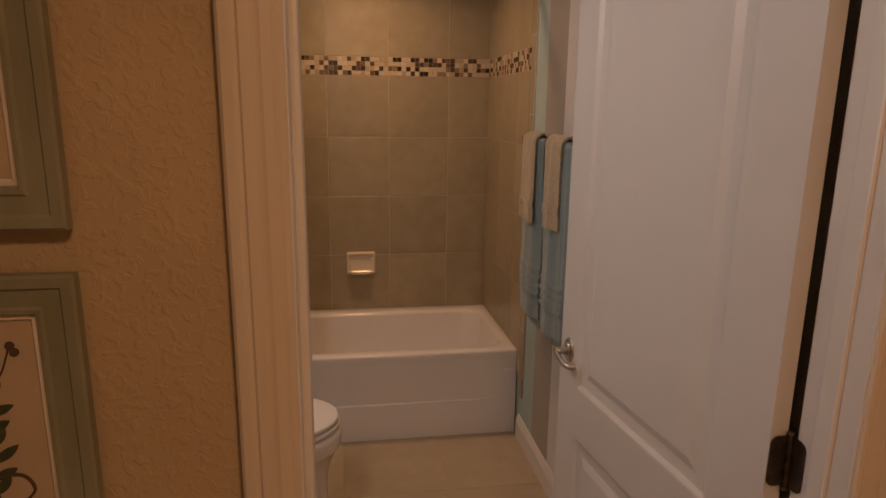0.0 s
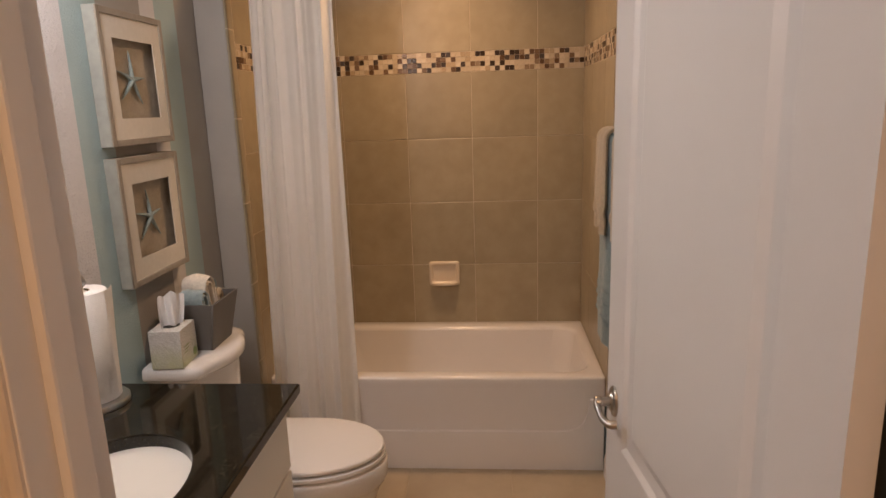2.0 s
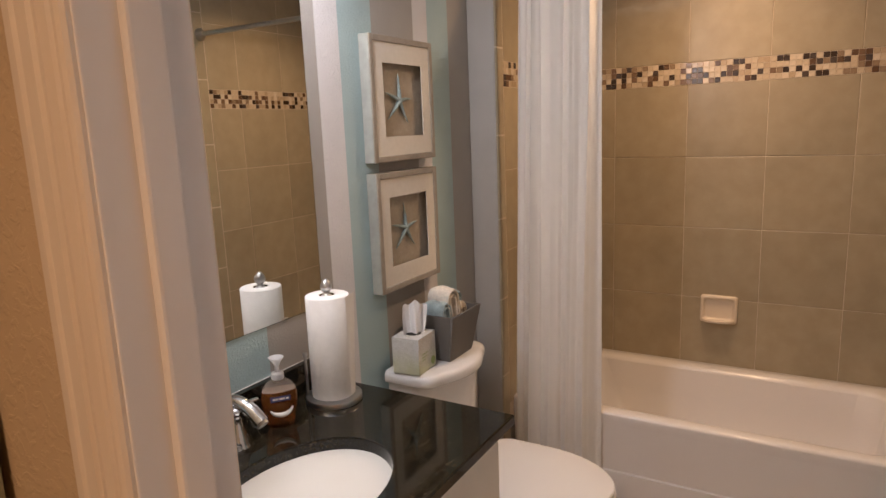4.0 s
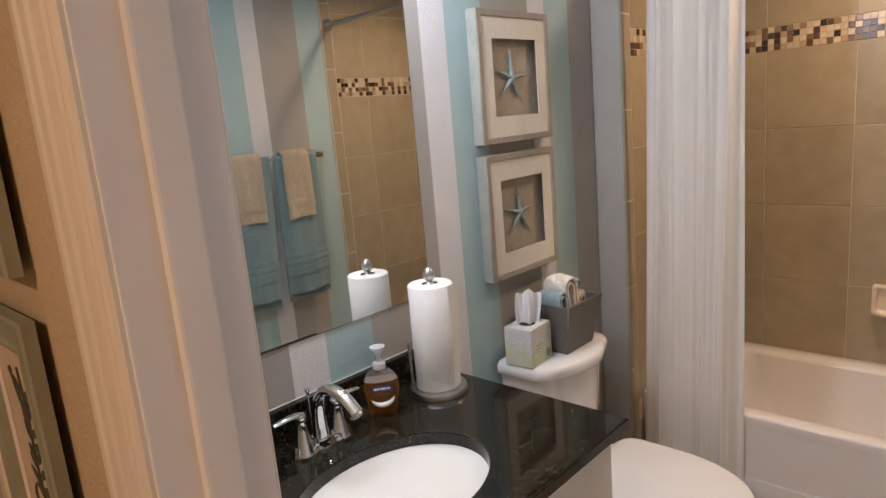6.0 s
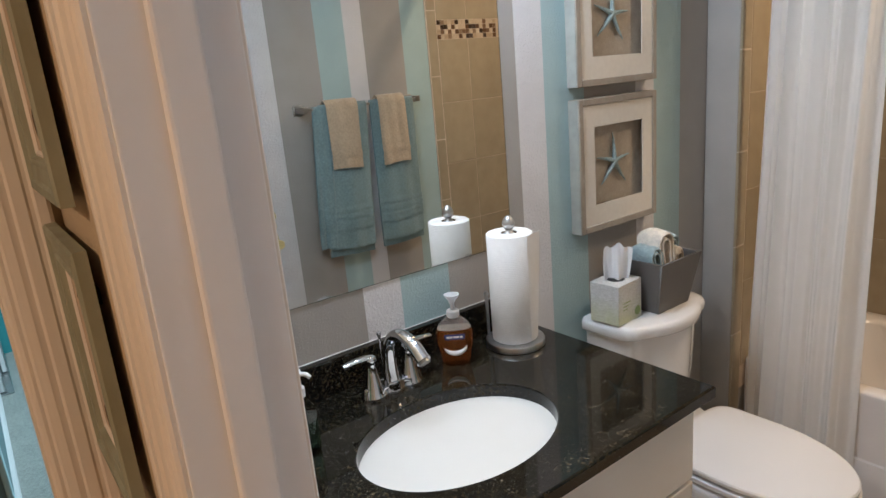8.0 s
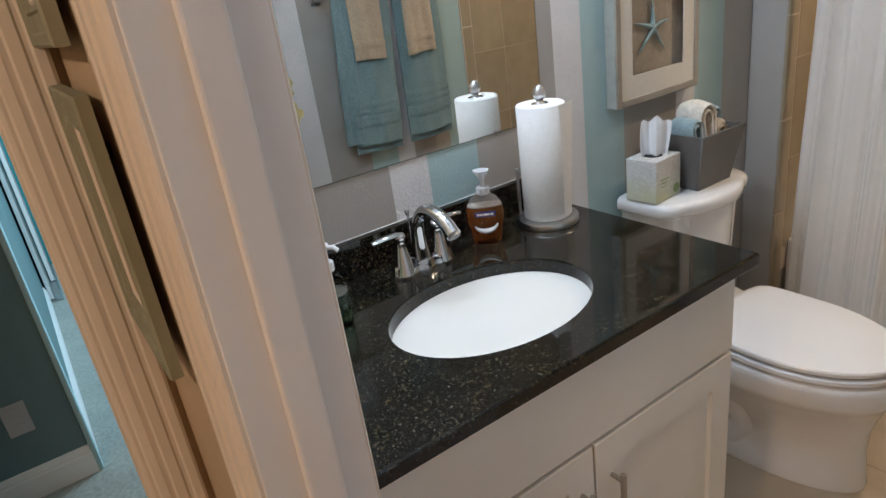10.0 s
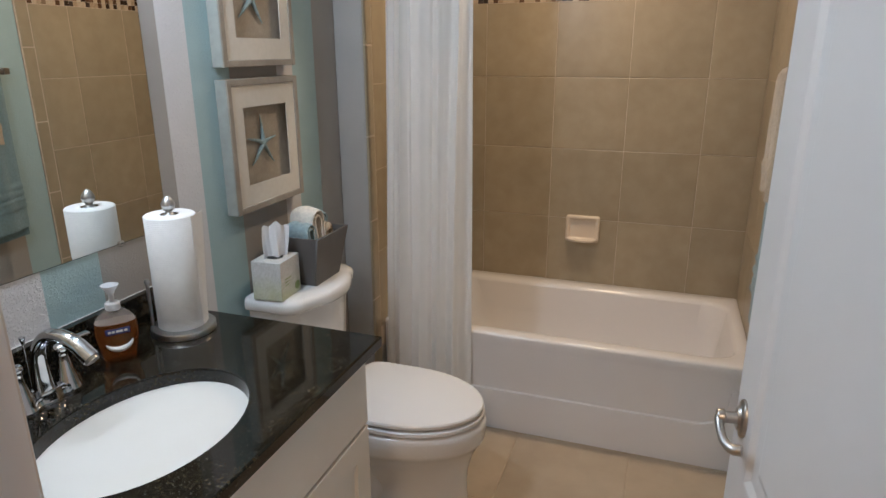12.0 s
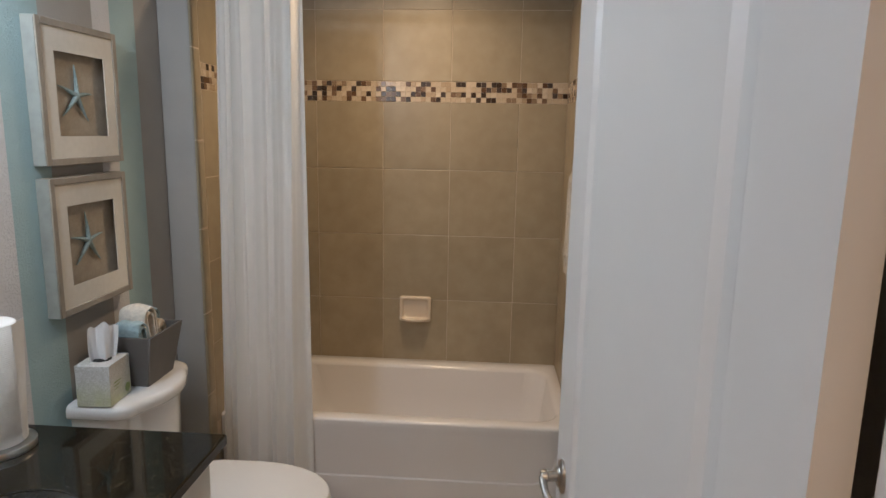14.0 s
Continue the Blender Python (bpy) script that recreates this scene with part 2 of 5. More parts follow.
M_BIN = surf("grey_painted_wood", (0.135, 0.128, 0.120), (0.115, 0.108, 0.10), 18, 0.5, 0.15, 120, stretch=(1, 1, 0.3))
M_TISSUE = surf("white_tissue_paper", (0.83, 0.82, 0.82), (0.80, 0.79, 0.79), 30, 0.9, 0.2, 200, stain=0.04)
M_PAPER = surf("quilted_paper", (0.88, 0.865, 0.84), (0.85, 0.835, 0.81), 60, 0.92, 0.0, stain=0.03)
M_CARD = surf("cardboard_core", (0.30, 0.22, 0.14), None, 40, 0.9)
M_SAGE = surf("sage_distressed_wood", (0.30, 0.305, 0.225), (0.24, 0.24, 0.165), 26, 0.5, 0.3, 90, stretch=(1, 1, 0.3))
M_PRINT = surf("cream_print_paper", (0.56, 0.45, 0.33), (0.50, 0.39, 0.28), 12, 0.8, 0.05, 300)
M_LEAF = surf("printed_leaf_green", (0.075, 0.085, 0.045), (0.04, 0.05, 0.03), 60, 0.8)
M_INK = surf("printed_stem_brown", (0.10, 0.065, 0.04), None, 60, 0.8)
M_TEAL = knockdown("teal_bedroom_paint", (0.07, 0.28, 0.29))
# slate holds the shade of the unlit bedroom walls in its colour
M_SLATE = knockdown("shaded_slate_paint", (0.13, 0.185, 0.19))
M_CARPET = surf("pale_carpet", (0.42, 0.42, 0.36), (0.30, 0.30, 0.26), 60, 0.95, 1.0, 350, sheen=0.3, bdist=0.004)
M_AMBER = clear("amber_liquid_soap", (0.93, 0.36, 0.10), 0.04, 1.25)
M_AMBER.node_tree.nodes["Principled BSDF"].inputs["Transmission Weight"].default_value = 0.9
M_CLEAR = clear("clear_bottle_plastic", (0.96, 0.96, 0.96), 0.04, 1.08)
M_BOTTLE = clear("hazy_bottle_plastic", (0.80, 0.70, 0.62), 0.06, 1.12)
M_BOTTLE.node_tree.nodes["Principled BSDF"].inputs["Transmission Weight"].default_value = 0.82
M_GREEN = clear("green_liquid_soap", (0.55, 0.95, 0.78), 0.03, 1.38)
M_PUMP = surf("white_pump_plastic", (0.78, 0.78, 0.79), None, 5, 0.3, stain=0.03)
M_PUMPCLEAR = cloth("milky_pump_plastic", (0.80, 0.80, 0.81), 5, 0.0, 0.25, 0.45, 0.97)
M_PETAL = cloth("pale_yellow_petal", (0.80, 0.74, 0.40), 60, 0.1, 0.6, 0.25, 0.92)
M_ORCHID_LEAF = surf("orchid_leaf_green", (0.07, 0.13, 0.035), (0.05, 0.10, 0.03), 40, 0.35)
M_NAVY = plain("navy_label_ink", (0.02, 0.03, 0.16), 0.4)
M_LABELWHITE = plain("white_label_ink", (0.78, 0.76, 0.74), 0.4)
M_LABELGREEN = plain("green_label_ink", (0.25, 0.33, 0.10), 0.4)
M_GLOW = plain("frosted_lamp_glass", (1.0, 0.95, 0.88), 0.5, 0.0, 3.0)
M_GLOW_WARM = plain("warm_lamp_glass", (1.0, 0.75, 0.45), 0.5, 0.0, 4.0)
M_PLASTER = surf("grey_outlet_plastic", (0.42, 0.40, 0.38), None, 5, 0.4)

# ---------------------------------------------------------------- mesh helpers
ORIGIN = {}


def finish(bm, angle=38):
    bmesh.ops.remove_doubles(bm, verts=bm.verts, dist=1e-6)
    bmesh.ops.recalc_face_normals(bm, faces=bm.faces)
    lim = radians(angle)
    for f in bm.faces:
        f.smooth = True
    bend = {e: e.calc_face_angle(0) if len(e.link_faces) == 2 else 0 for e in bm.edges}
    area = {f: f.calc_area() for f in bm.faces}
    for e in bm.edges:
        if bend[e] > lim:
            e.smooth = False
    for f in bm.faces:      # broad flats beside narrow roundings stay flat
        near = [area[g] for e in f.edges if bend[e] > 0.02 for g in e.link_faces if g is not f]
        if near and max(near) < area[f] / 6:
            f.smooth = False
    return bm


def link(name, bm, mats, origin, angle=38):
    finish(bm, angle)
    bmesh.ops.translate(bm, verts=bm.verts, vec=-Vector(origin))
    me = bpy.data.meshes.new(name)
    bm.to_mesh(me)
    bm.free()
    for m in (mats if isinstance(mats, (list, tuple)) else [mats]):
        me.materials.append(m)
    return new(name, me)


def thing(name, loc, label, category, group="", kind=""):
    ob = new(name)
    ob.empty_display_size = 0.05
    ob.location = loc
    ORIGIN[ob] = Vector(loc)
    return tagged(ob, label, category, group, kind)


def part(name, bm, material, parent, label="", angle=38):
    o = ORIGIN[parent]
    ob = link(name, bm, material, o, angle)
    ob.parent = parent
    ORIGIN[ob] = o
    return tagged(ob, label)


def solid(name, bm, material, loc, label, category, group="", kind="", angle=38):
    ob = link(name, bm, material, loc, angle)
    ob.location = loc
    ORIGIN[ob] = Vector(loc)
    return tagged(ob, label, category, group, kind)


def structure(name, bm, material, label="", category="", angle=38):
    return solid(name, bm, material, (0, 0, 0), label, category, kind="structure", angle=angle)


def box(x0, y0, z0, x1, y1, z1, bevel=0.0, seg=2, bm=None):
    bm = bm or bmesh.new()
    r = bmesh.ops.create_cube(bm, size=1)
    for v in r["verts"]:
        v.co = Vector(((x0 + x1) / 2 + v.co.x * (x1 - x0), (y0 + y1) / 2 + v.co.y * (y1 - y0), (z0 + z1) / 2 + v.co.z * (z1 - z0)))
    if bevel:
        vs = set(r["verts"])
        es = [e for e in bm.edges if e.verts[0] in vs and e.verts[1] in vs]
        bmesh.ops.bevel(bm, geom=es, offset=bevel, segments=seg, affect="EDGES", profile=0.5)
    return bm


def rings(loops, bm=None, cap0=True, cap1=True, closed=True):
    """Skin over a list of loops of points with equal counts."""
    bm = bm or bmesh.new()
    vs = [[bm.verts.new(p) for p in lp] for lp in loops]
    n = len(vs[0])
    for a, b in zip(vs, vs[1:]):
        for i in range(n if closed else n - 1):
            j = (i + 1) % n
            bm.faces.new((a[i], a[j], b[j], b[i]))
    if closed and cap0:
        bm.faces.new(vs[0][::-1])
    if closed and cap1:
        bm.faces.new(vs[-1])
    return bm


def lathe(profile, centre, seg=32, bm=None, axis="z", cap=True):
    """Turn (radius, height) pairs round an upright or level axis."""
    cx, cy, cz = centre
    loops = []
    for r, h in profile:
        lp = []
        for i in range(seg):
            a = 2 * math.pi * i / seg
            u, v = r * math.cos(a), r * math.sin(a)
            lp.append({"z": (cx + u, cy + v, cz + h), "x": (cx + h, cy + u, cz + v), "y": (cx + u, cy + h, cz + v)}[axis])
        loops.append(lp)
    return rings(loops, bm, cap, cap)


def tube(points, radius, seg=12, bm=None, flat=1.0):
    """A round rod along points; radius may be a list."""
    pts = [Vector(p) for p in points]
    rad = radius if isinstance(radius, (list, tuple)) else [radius] * len(pts)
    loops, up = [], None
    for i, p in enumerate(pts):
        t = (pts[min(i + 1, len(pts) - 1)] - pts[max(i - 1, 0)]).normalized()
        if up is None:
            up = Vector((0, 0, 1)) if abs(t.z) < 0.9 else Vector((1, 0, 0))
        side = t.cross(up).normalized()
        up = side.cross(t).normalized()
        loops.append([p + side * (rad[i] * math.cos(2 * math.pi * k / seg)) + up * (rad[i] * flat * math.sin(2 * math.pi * k / seg)) for k in range(seg)])
    return rings(loops, bm)


def arc(pts, n=10):
    """Smooth points through a few control points."""
    p = [Vector(q) for q in pts]
    p = [p[0] * 2 - p[1]] + p + [p[-1] * 2 - p[-2]]
    out = []
    for i in range(1, len(p) - 2):
        for k in range(n):
            t = k / n
            a, b, c, d = p[i - 1], p[i], p[i + 1], p[i + 2]
            out.append(0.5 * ((2 * b) + (c - a) * t + (2 * a - 5 * b + 4 * c - d) * t * t + (3 * b - a - 3 * c + d) * t ** 3))
    return out + [p[-2]]


def prism(profile, place, lo, hi, bm=None):
    """Sweep a closed (u, v) outline straight from lo to hi; place(u, v, w) gives the point."""
    return rings([[place(u, v, w) for u, v in profile] for w in (lo, hi)], bm)


def sheet(rows, thick, bm=None):
    """A cloth of given rows of points, with thickness."""
    bm = bm or bmesh.new()
    P = [[Vector(p) for p in r] for r in rows]
    nr, nc = len(P), len(P[0])

    def away(j, i):
        du = P[j][min(i + 1, nc - 1)] - P[j][max(i - 1, 0)]
        dv = P[min(j + 1, nr - 1)][i] - P[max(j - 1, 0)][i]
        n = du.cross(dv)
        return n.normalized() * (thick / 2) if n.length > 1e-12 else Vector()
    off = [[away(j, i) for i in range(nc)] for j in range(nr)]
    front = [[bm.verts.new(P[j][i] + off[j][i]) for i in range(nc)] for j in range(nr)]
    back = [[bm.verts.new(P[j][i] - off[j][i]) for i in range(nc)] for j in range(nr)]
    for j in range(nr - 1):
        for i in range(nc - 1):
            bm.faces.new((front[j][i], front[j][i + 1], front[j + 1][i + 1], front[j + 1][i]))
            bm.faces.new((back[j][i], back[j + 1][i], back[j + 1][i + 1], back[j][i + 1]))
    rim = [(0, i) for i in range(nc)] + [(j, nc - 1) for j in range(1, nr)] + [(nr - 1, i) for i in range(nc - 2, -1, -1)] + [(j, 0) for j in range(nr - 2, 0, -1)]
    for (a, b), (c, d) in zip(rim, rim[1:] + rim[:1]):
        bm.faces.new((front[a][b], back[a][b], back[c][d], front[c][d]))
    return bm


def ellipse(cx, cy, a, b, z, n=48, power=2.0):
    out = []
    for i in range(n):
        t = 2 * math.pi * i / n
        c, s = math.cos(t), math.sin(t)
        out.append((cx + a * math.copysign(abs(c) ** (2 / power), c), cy + b * math.copysign(abs(s) ** (2 / power), s), z))
    return out

# ---------------------------------------------------------------- large structure
WALL_B, HALL_F = 0.825, 0.715          # bathroom and hall faces of the doorway wall
JL, JR, HEAD = 0.700, 1.492, 2.05      # doorway jambs and head
EAST, NORTH, WEST = 1.58, 3.5722, 0.0
WING = 0.118                            # the plumbing wall stands out from the west wall beside the tub
TILE_N, TILE_E, TILE_W = 3.57, 1.572, 0.126

structure("floor", box(-0.14, -1.3, FLOOR - 0.1, 2.6, 3.7, FLOOR), M_FLOORGROUT, "tan grout bed under beige floor tiles", "floor")
structure("ceiling", box(-0.2, -1.3, CEIL, 2.6, 3.7, CEIL + 0.1), M_CEIL, "white textured ceiling", "ceiling")


def striped_wall(name, x_face, depth, y0, y1, stripes, label):
    """A wall in the y direction whose face at x_face carries upright painted stripes: (start, paint) with 0 grey, 1 white, 2 aqua."""
    ys = [(y0, 0)] + [(y, k) for y, k in stripes if y0 < y < y1]
    bm = bmesh.new()
    ends = [y for y, _ in ys[1:]] + [y1]
    xb = x_face + depth
    for (a, k), b in zip(ys, ends):
        f = bm.faces.new([bm.verts.new(p) for p in ((x_face, a, FLOOR), (x_face, b, FLOOR), (x_face, b, CEIL), (x_face, a, CEIL))])
        f.material_index = k
    for quad in (((xb, y0, FLOOR), (xb, y1, FLOOR), (xb, y1, CEIL), (xb, y0, CEIL)),
                 ((x_face, y0, FLOOR), (xb, y0, FLOOR), (xb, y0, CEIL), (x_face, y0, CEIL)),
                 ((x_face, y1, FLOOR), (xb, y1, FLOOR), (xb, y1, CEIL), (x_face, y1, CEIL))):
        bm.faces.new([bm.verts.new(p) for p in quad])
    return structure(name, bm, [M_GREY, M_WHITE_STRIPE, M_AQUA], label, "wall")


wall_west = striped_wall("wall_west", WEST, -0.12, HALL_F, 3.70,
                         [(0.78, 1), (0.88, 2), (1.03, 0), (1.288, 1), (1.392, 2), (1.539, 0), (1.812, 1), (1.913, 2), (2.074, 0), (2.312, 1), (2.405, 2), (2.55, 0)],
                         "textured wall painted in grey, white and aqua stripes")
wall_east = striped_wall("wall_east", EAST, 0.12, WALL_B, 3.70,
                         [(1.07, 2), (1.22, 1), (1.325, 0), (1.56, 2), (1.72, 1), (1.822, 0), (2.056, 2), (2.211, 1), (2.313, 0), (2.541, 2)],
                         "textured wall with grey, white and aqua stripes")
wall_north = structure("wall_north", box(0.0, NORTH, FLOOR, EAST, 3.70, CEIL), M_GROUT, "grouted wall behind the beige tub tiles", "wall")
wall_wing = structure("wall_wing", box(0.001, 2.70, FLOOR, WING, NORTH, CEIL, 0.006), M_WING, "pale grey plumbing wall, darkened for soft shade, at the end of the tub", "wall")
structure("wall_wing_bed", box(WING - 0.001, 2.703, 0.3, TILE_W - 0.0018, NORTH, CEIL), M_GROUT, "light grout bed of the tub end wall", "wall")
structure("wall_east_bed", box(TILE_E + 0.0018, 2.695, 0.3, EAST + 0.002, NORTH, CEIL), M_GROUT, "light grout bed of the tub end wall", "wall")
# doorway wall, with the opening through it
bm = box(-0.12, HALL_F, FLOOR, JL - 0.02, WALL_B, CEIL)
box(JR + 0.02, HALL_F, FLOOR, 2.6, WALL_B, CEIL, bm=bm)
box(JL - 0.02, HALL_F, HEAD + 0.02, JR + 0.02, WALL_B, CEIL, bm=bm)
structure("wall_south", bm, M_HALL, "textured tan wall round the bathroom doorway", "wall")
# the hall: west wall with the bedroom doorway, east and south walls
HW = 0.195
bm = box(HW - 0.11, 0.635, FLOOR, HW, HALL_F, CEIL)
box(HW - 0.11, -1.3, FLOOR, HW, -0.20, CEIL, bm=bm)
box(HW - 0.11, -0.20, 2.07, HW, 0.635, CEIL, bm=bm)
structure("wall_hall_west", bm, M_HALL, "textured tan wall with the bedroom doorway", "wall")
structure("wall_hall_east", box(2.5, -1.3, FLOOR, 2.6, HALL_F, CEIL), M_HALL, "textured tan hall wall", "wall")
structure("wall_hall_south", box(HW - 0.11, -1.4, FLOOR, 2.6, -1.3, CEIL), M_HALL, "textured tan hall wall", "wall")


def casing(name, place, lo, hi, flip=False, label="cream fluted wooden door casing"):
    prof = [(0, 0), (0, 0.017), (0.004, 0.020), (0.014, 0.020), (0.017, 0.017), (0.021, 0.017), (0.024, 0.0195), (0.036, 0.0185),
            (0.039, 0.0155), (0.043, 0.0155), (0.046, 0.0165), (0.056, 0.014), (0.059, 0.0115), (0.063, 0.0115), (0.067, 0.0095), (0.070, 0.006), (0.070, 0)]
    return structure(name, prism(prof, place, lo, hi), M_CASING, label, "trim", angle=20)


# u runs from the outer edge of the casing to the opening, v stands proud of the wall
casing("trim_door_left", lambda u, v, w: (JL - 0.072 + u, HALL_F - v, w), FLOOR, HEAD + 0.065)
casing("trim_door_right", lambda u, v, w: (JR + 0.072 - u, HALL_F - v, w), FLOOR, HEAD + 0.065)
casing("trim_door_head", lambda u, v, w: (w, HALL_F - v, HEAD + 0.072 - u), JL - 0.07, JR + 0.07)
casing("trim_bath_left", lambda u, v, w: (JL - 0.072 + u, WALL_B + v * 0.7, w), FLOOR, HEAD + 0.065)
casing("trim_bath_right", lambda u, v, w: (JR + 0.072 - u, WALL_B + v * 0.7, w), FLOOR, HEAD + 0.065)
casing("trim_bedroom_door", lambda u, v, w: (HW + v, 0.703 - u * 1.2, w), FLOOR, 2.13)
casing("trim_bedroom_far", lambda u, v, w: (HW + v, -0.268 + u * 1.2, w), FLOOR, 2.13)
casing("trim_bedroom_head", lambda u, v, w: (HW + v, w, 2.14 - u * 1.2), -0.26, 0.70)
structure("trim_bedroom_jamb", box(HW - 0.112, 0.615, FLOOR, HW + 0.001, 0.634, 2.06, 0.002), M_CASING, "cream painted door jamb", "trim")


def jamb(name, x, way, stop):
    """Jamb board with its door stop, round-edged where it meets the casing."""
    bm = box(min(x, x - way * 0.02), HALL_F - 0.002, FLOOR, max(x, x - way * 0.02), WALL_B + 0.002, HEAD + 0.02, 0.002)
    a, b = sorted((x - way * 0.002, x + way * stop))
    box(a, 0.752, FLOOR, b, 0.790, HEAD, 0.004, 2, bm)
    return structure(name, bm, M_TRIM, "white painted door jamb with stop", "trim")


jamb("trim_jamb_left", JL, 1, 0.011)
jamb("trim_jamb_right", JR, -1, 0.007)
bm = box(JL, HALL_F - 0.002, HEAD, JR, WALL_B + 0.002, HEAD + 0.02, 0.002)
structure("trim_jamb_head", bm, M_TRIM, "white painted head jamb", "trim")


def baseboard(name, place, lo, hi, material=M_TRIM):
    prof = [(0, 0), (0.014, 0), (0.014, 0.085), (0.011, 0.092), (0.011, 0.098), (0.007, 0.106), (0.005, 0.115), (0, 0.118)]
    return structure(name, prism(prof, place, lo, hi), material, "white moulded baseboard", "baseboard", angle=20)


baseboard("baseboard_east", lambda u, v, w: (EAST - u, w, FLOOR + v), WALL_B, 2.755)
baseboard("baseboard_west", lambda u, v, w: (WEST + u, w, FLOOR + v), 1.77, 2.70)
baseboard("baseboard_wing", lambda u, v, w: (w, 2.70 - u, FLOOR + v), 0.014, WING)
baseboard("baseboard_hall", lambda u, v, w: (w, HALL_F - u, FLOOR + v), HW, JL - 0.072)
baseboard("baseboard_hall_right", lambda u, v, w: (w, HALL_F - u, FLOOR + v), JR + 0.072, 2.5)

# the open bathroom door on its hinges
HX, HY, LEAN, LEAF = 1.453, 0.842, 6.5, 0.783
DOOR = pose(HX, HY, 0, 0, 0, LEAN)      # local y runs from the hinge to the free edge, local -x is the face towards the vanity


def turned(bm, m=DOOR):
    bmesh.ops.transform(bm, matrix=m, verts=bm.verts)
    return bm


def panelled_leaf():
    T = 0.035
    y0, y1, z0, z1 = 0.0, LEAF, FLOOR + 0.012, 2.03
    panels = [(0.135, 0.683, 0.20, 0.672), (0.135, 0.683, 0.812, 1.90)]
    bm = bmesh.new()
    ys = [y0, 0.135, 0.683, y1]
    zs = [z0, 0.20, 0.672, 0.812, 1.90, z1]
    for side in (0, T):
        for i in range(3):
            for j in range(5):
                if i == 1 and j in (1, 3):
                    continue
                bm.faces.new([bm.verts.new((side, a, b)) for a, b in ((ys[i], zs[j]), (ys[i + 1], zs[j]), (ys[i + 1], zs[j + 1]), (ys[i], zs[j + 1]))])
        sgn = 1 if side == 0 else -1
        for a, b, c, d in panels:
            loops = []
            for inset, dep in ((0, 0), (0.005, 0.001), (0.016, 0.008), (0.022, 0.009), (0.044, 0.009), (0.066, 0.003), (0.072, 0.003)):
                x = side + sgn * dep
                loops.append([(x, a + inset, c + inset), (x, b - inset, c + inset), (x, b - inset, d - inset), (x, a + inset, d - inset)])
            rings(loops, bm, False, True)
    for quad in (((0, y0, z0), (T, y0, z0), (T, y0, z1), (0, y0, z1)), ((0, y1, z0), (T, y1, z0), (T, y1, z1), (0, y1, z1)),
                 ((0, y0, z0), (T, y0, z0), (T, y1, z0), (0, y1, z0)), ((0, y0, z1), (T, y0, z1), (T, y1, z1), (0, y1, z1))):
        bm.faces.new([bm.verts.new(p) for p in quad])
    return turned(bm)


door = thing("door_1", (HX, HY, FLOOR), "white two-panel door standing open into the bathroom", "door", kind="structure")
part("leaf", panelled_leaf(), M_DOOR, door, angle=12)
KY, KZ = 0.731, 0.906
for side in (-1, 1):
    x0 = 0.0 if side < 0 else 0.035
    rose = lathe([(0.0, 0.0), (0.026, 0.0), (0.026, 0.003), (0.024, 0.006), (0.017, 0.008), (0.0145, 0.012), (0.0, 0.012)], (0, 0, 0), 32, axis="x", cap=False)
    bmesh.ops.scale(rose, vec=(side, 1, 1.35), verts=rose.verts)
    bmesh.ops.translate(rose, vec=(x0, KY, KZ), verts=rose.verts)
    handle = part("handle", turned(rose), M_NICKEL, door, "brushed nickel oval rose")
    path = arc([(x0 + side * 0.008, KY, KZ), (x0 + side * 0.030, KY, KZ), (x0 + side * 0.040, KY - 0.003, KZ - 0.001), (x0 + side * 0.041, KY - 0.020, KZ - 0.010),
                (x0 + side * 0.038, KY - 0.042, KZ - 0.020), (x0 + side * 0.028, KY - 0.060, KZ - 0.024), (x0 + side * 0.014, KY - 0.066, KZ - 0.022)], 8)
    rad = [0.0105 if i < 12 else 0.0070 + 0.0022 * abs(1 - 2 * min(1, (i - 12) / 30)) for i in range(len(path))]
    lever = tube(path, rad, 14)
    lathe([(0.0, -0.004), (0.0115, -0.004), (0.0135, 0), (0.0135, 0.008), (0.009, 0.011), (0.0, 0.011)], (x0 + side * 0.036 - 0.004, KY, KZ), 20, lever, "x", False)
    part("lever", turned(lever), M_NICKEL, handle, "brushed nickel curved lever")
def leaf_outline(sg, hz):
    """One hinge leaf from the pin outwards, its outer corners rounded."""
    out = [(0.0, hz - 0.046), (0.0, hz + 0.046)]
    for a0, zc in ((90, hz + 0.033), (0, hz - 0.033)):
        out += [(sg * (0.021 + 0.013 * math.cos(radians(a0 - 15 * k))), zc + 0.013 * math.sin(radians(a0 - 15 * k))) for k in range(7)]
    return out


for hz in (0.20, 0.988, 1.79):
    px_, py_ = JR - 0.004, HY - 0.004
    h = tube([(px_, py_, hz - 0.046), (px_, py_, hz + 0.046)], 0.0055, 12)
    for end in (-0.05, 0.05):
        lathe([(0, -0.006), (0.005, -0.004), (0.0065, 0), (0.005, 0.004), (0, 0.006)], (px_, py_, hz + end), 12, h, cap=False)
    prism(leaf_outline(-1, hz), lambda u, v, w: (px_ + u, w, v), HY - 0.003, HY - 0.0005, h)
    prism(leaf_outline(-1, hz), lambda u, v, w: (w, py_ + u, v), JR - 0.0025, JR - 0.0003, h)
    part("hinge", h, M_BRONZE, door, "aged bronze butt hinge")

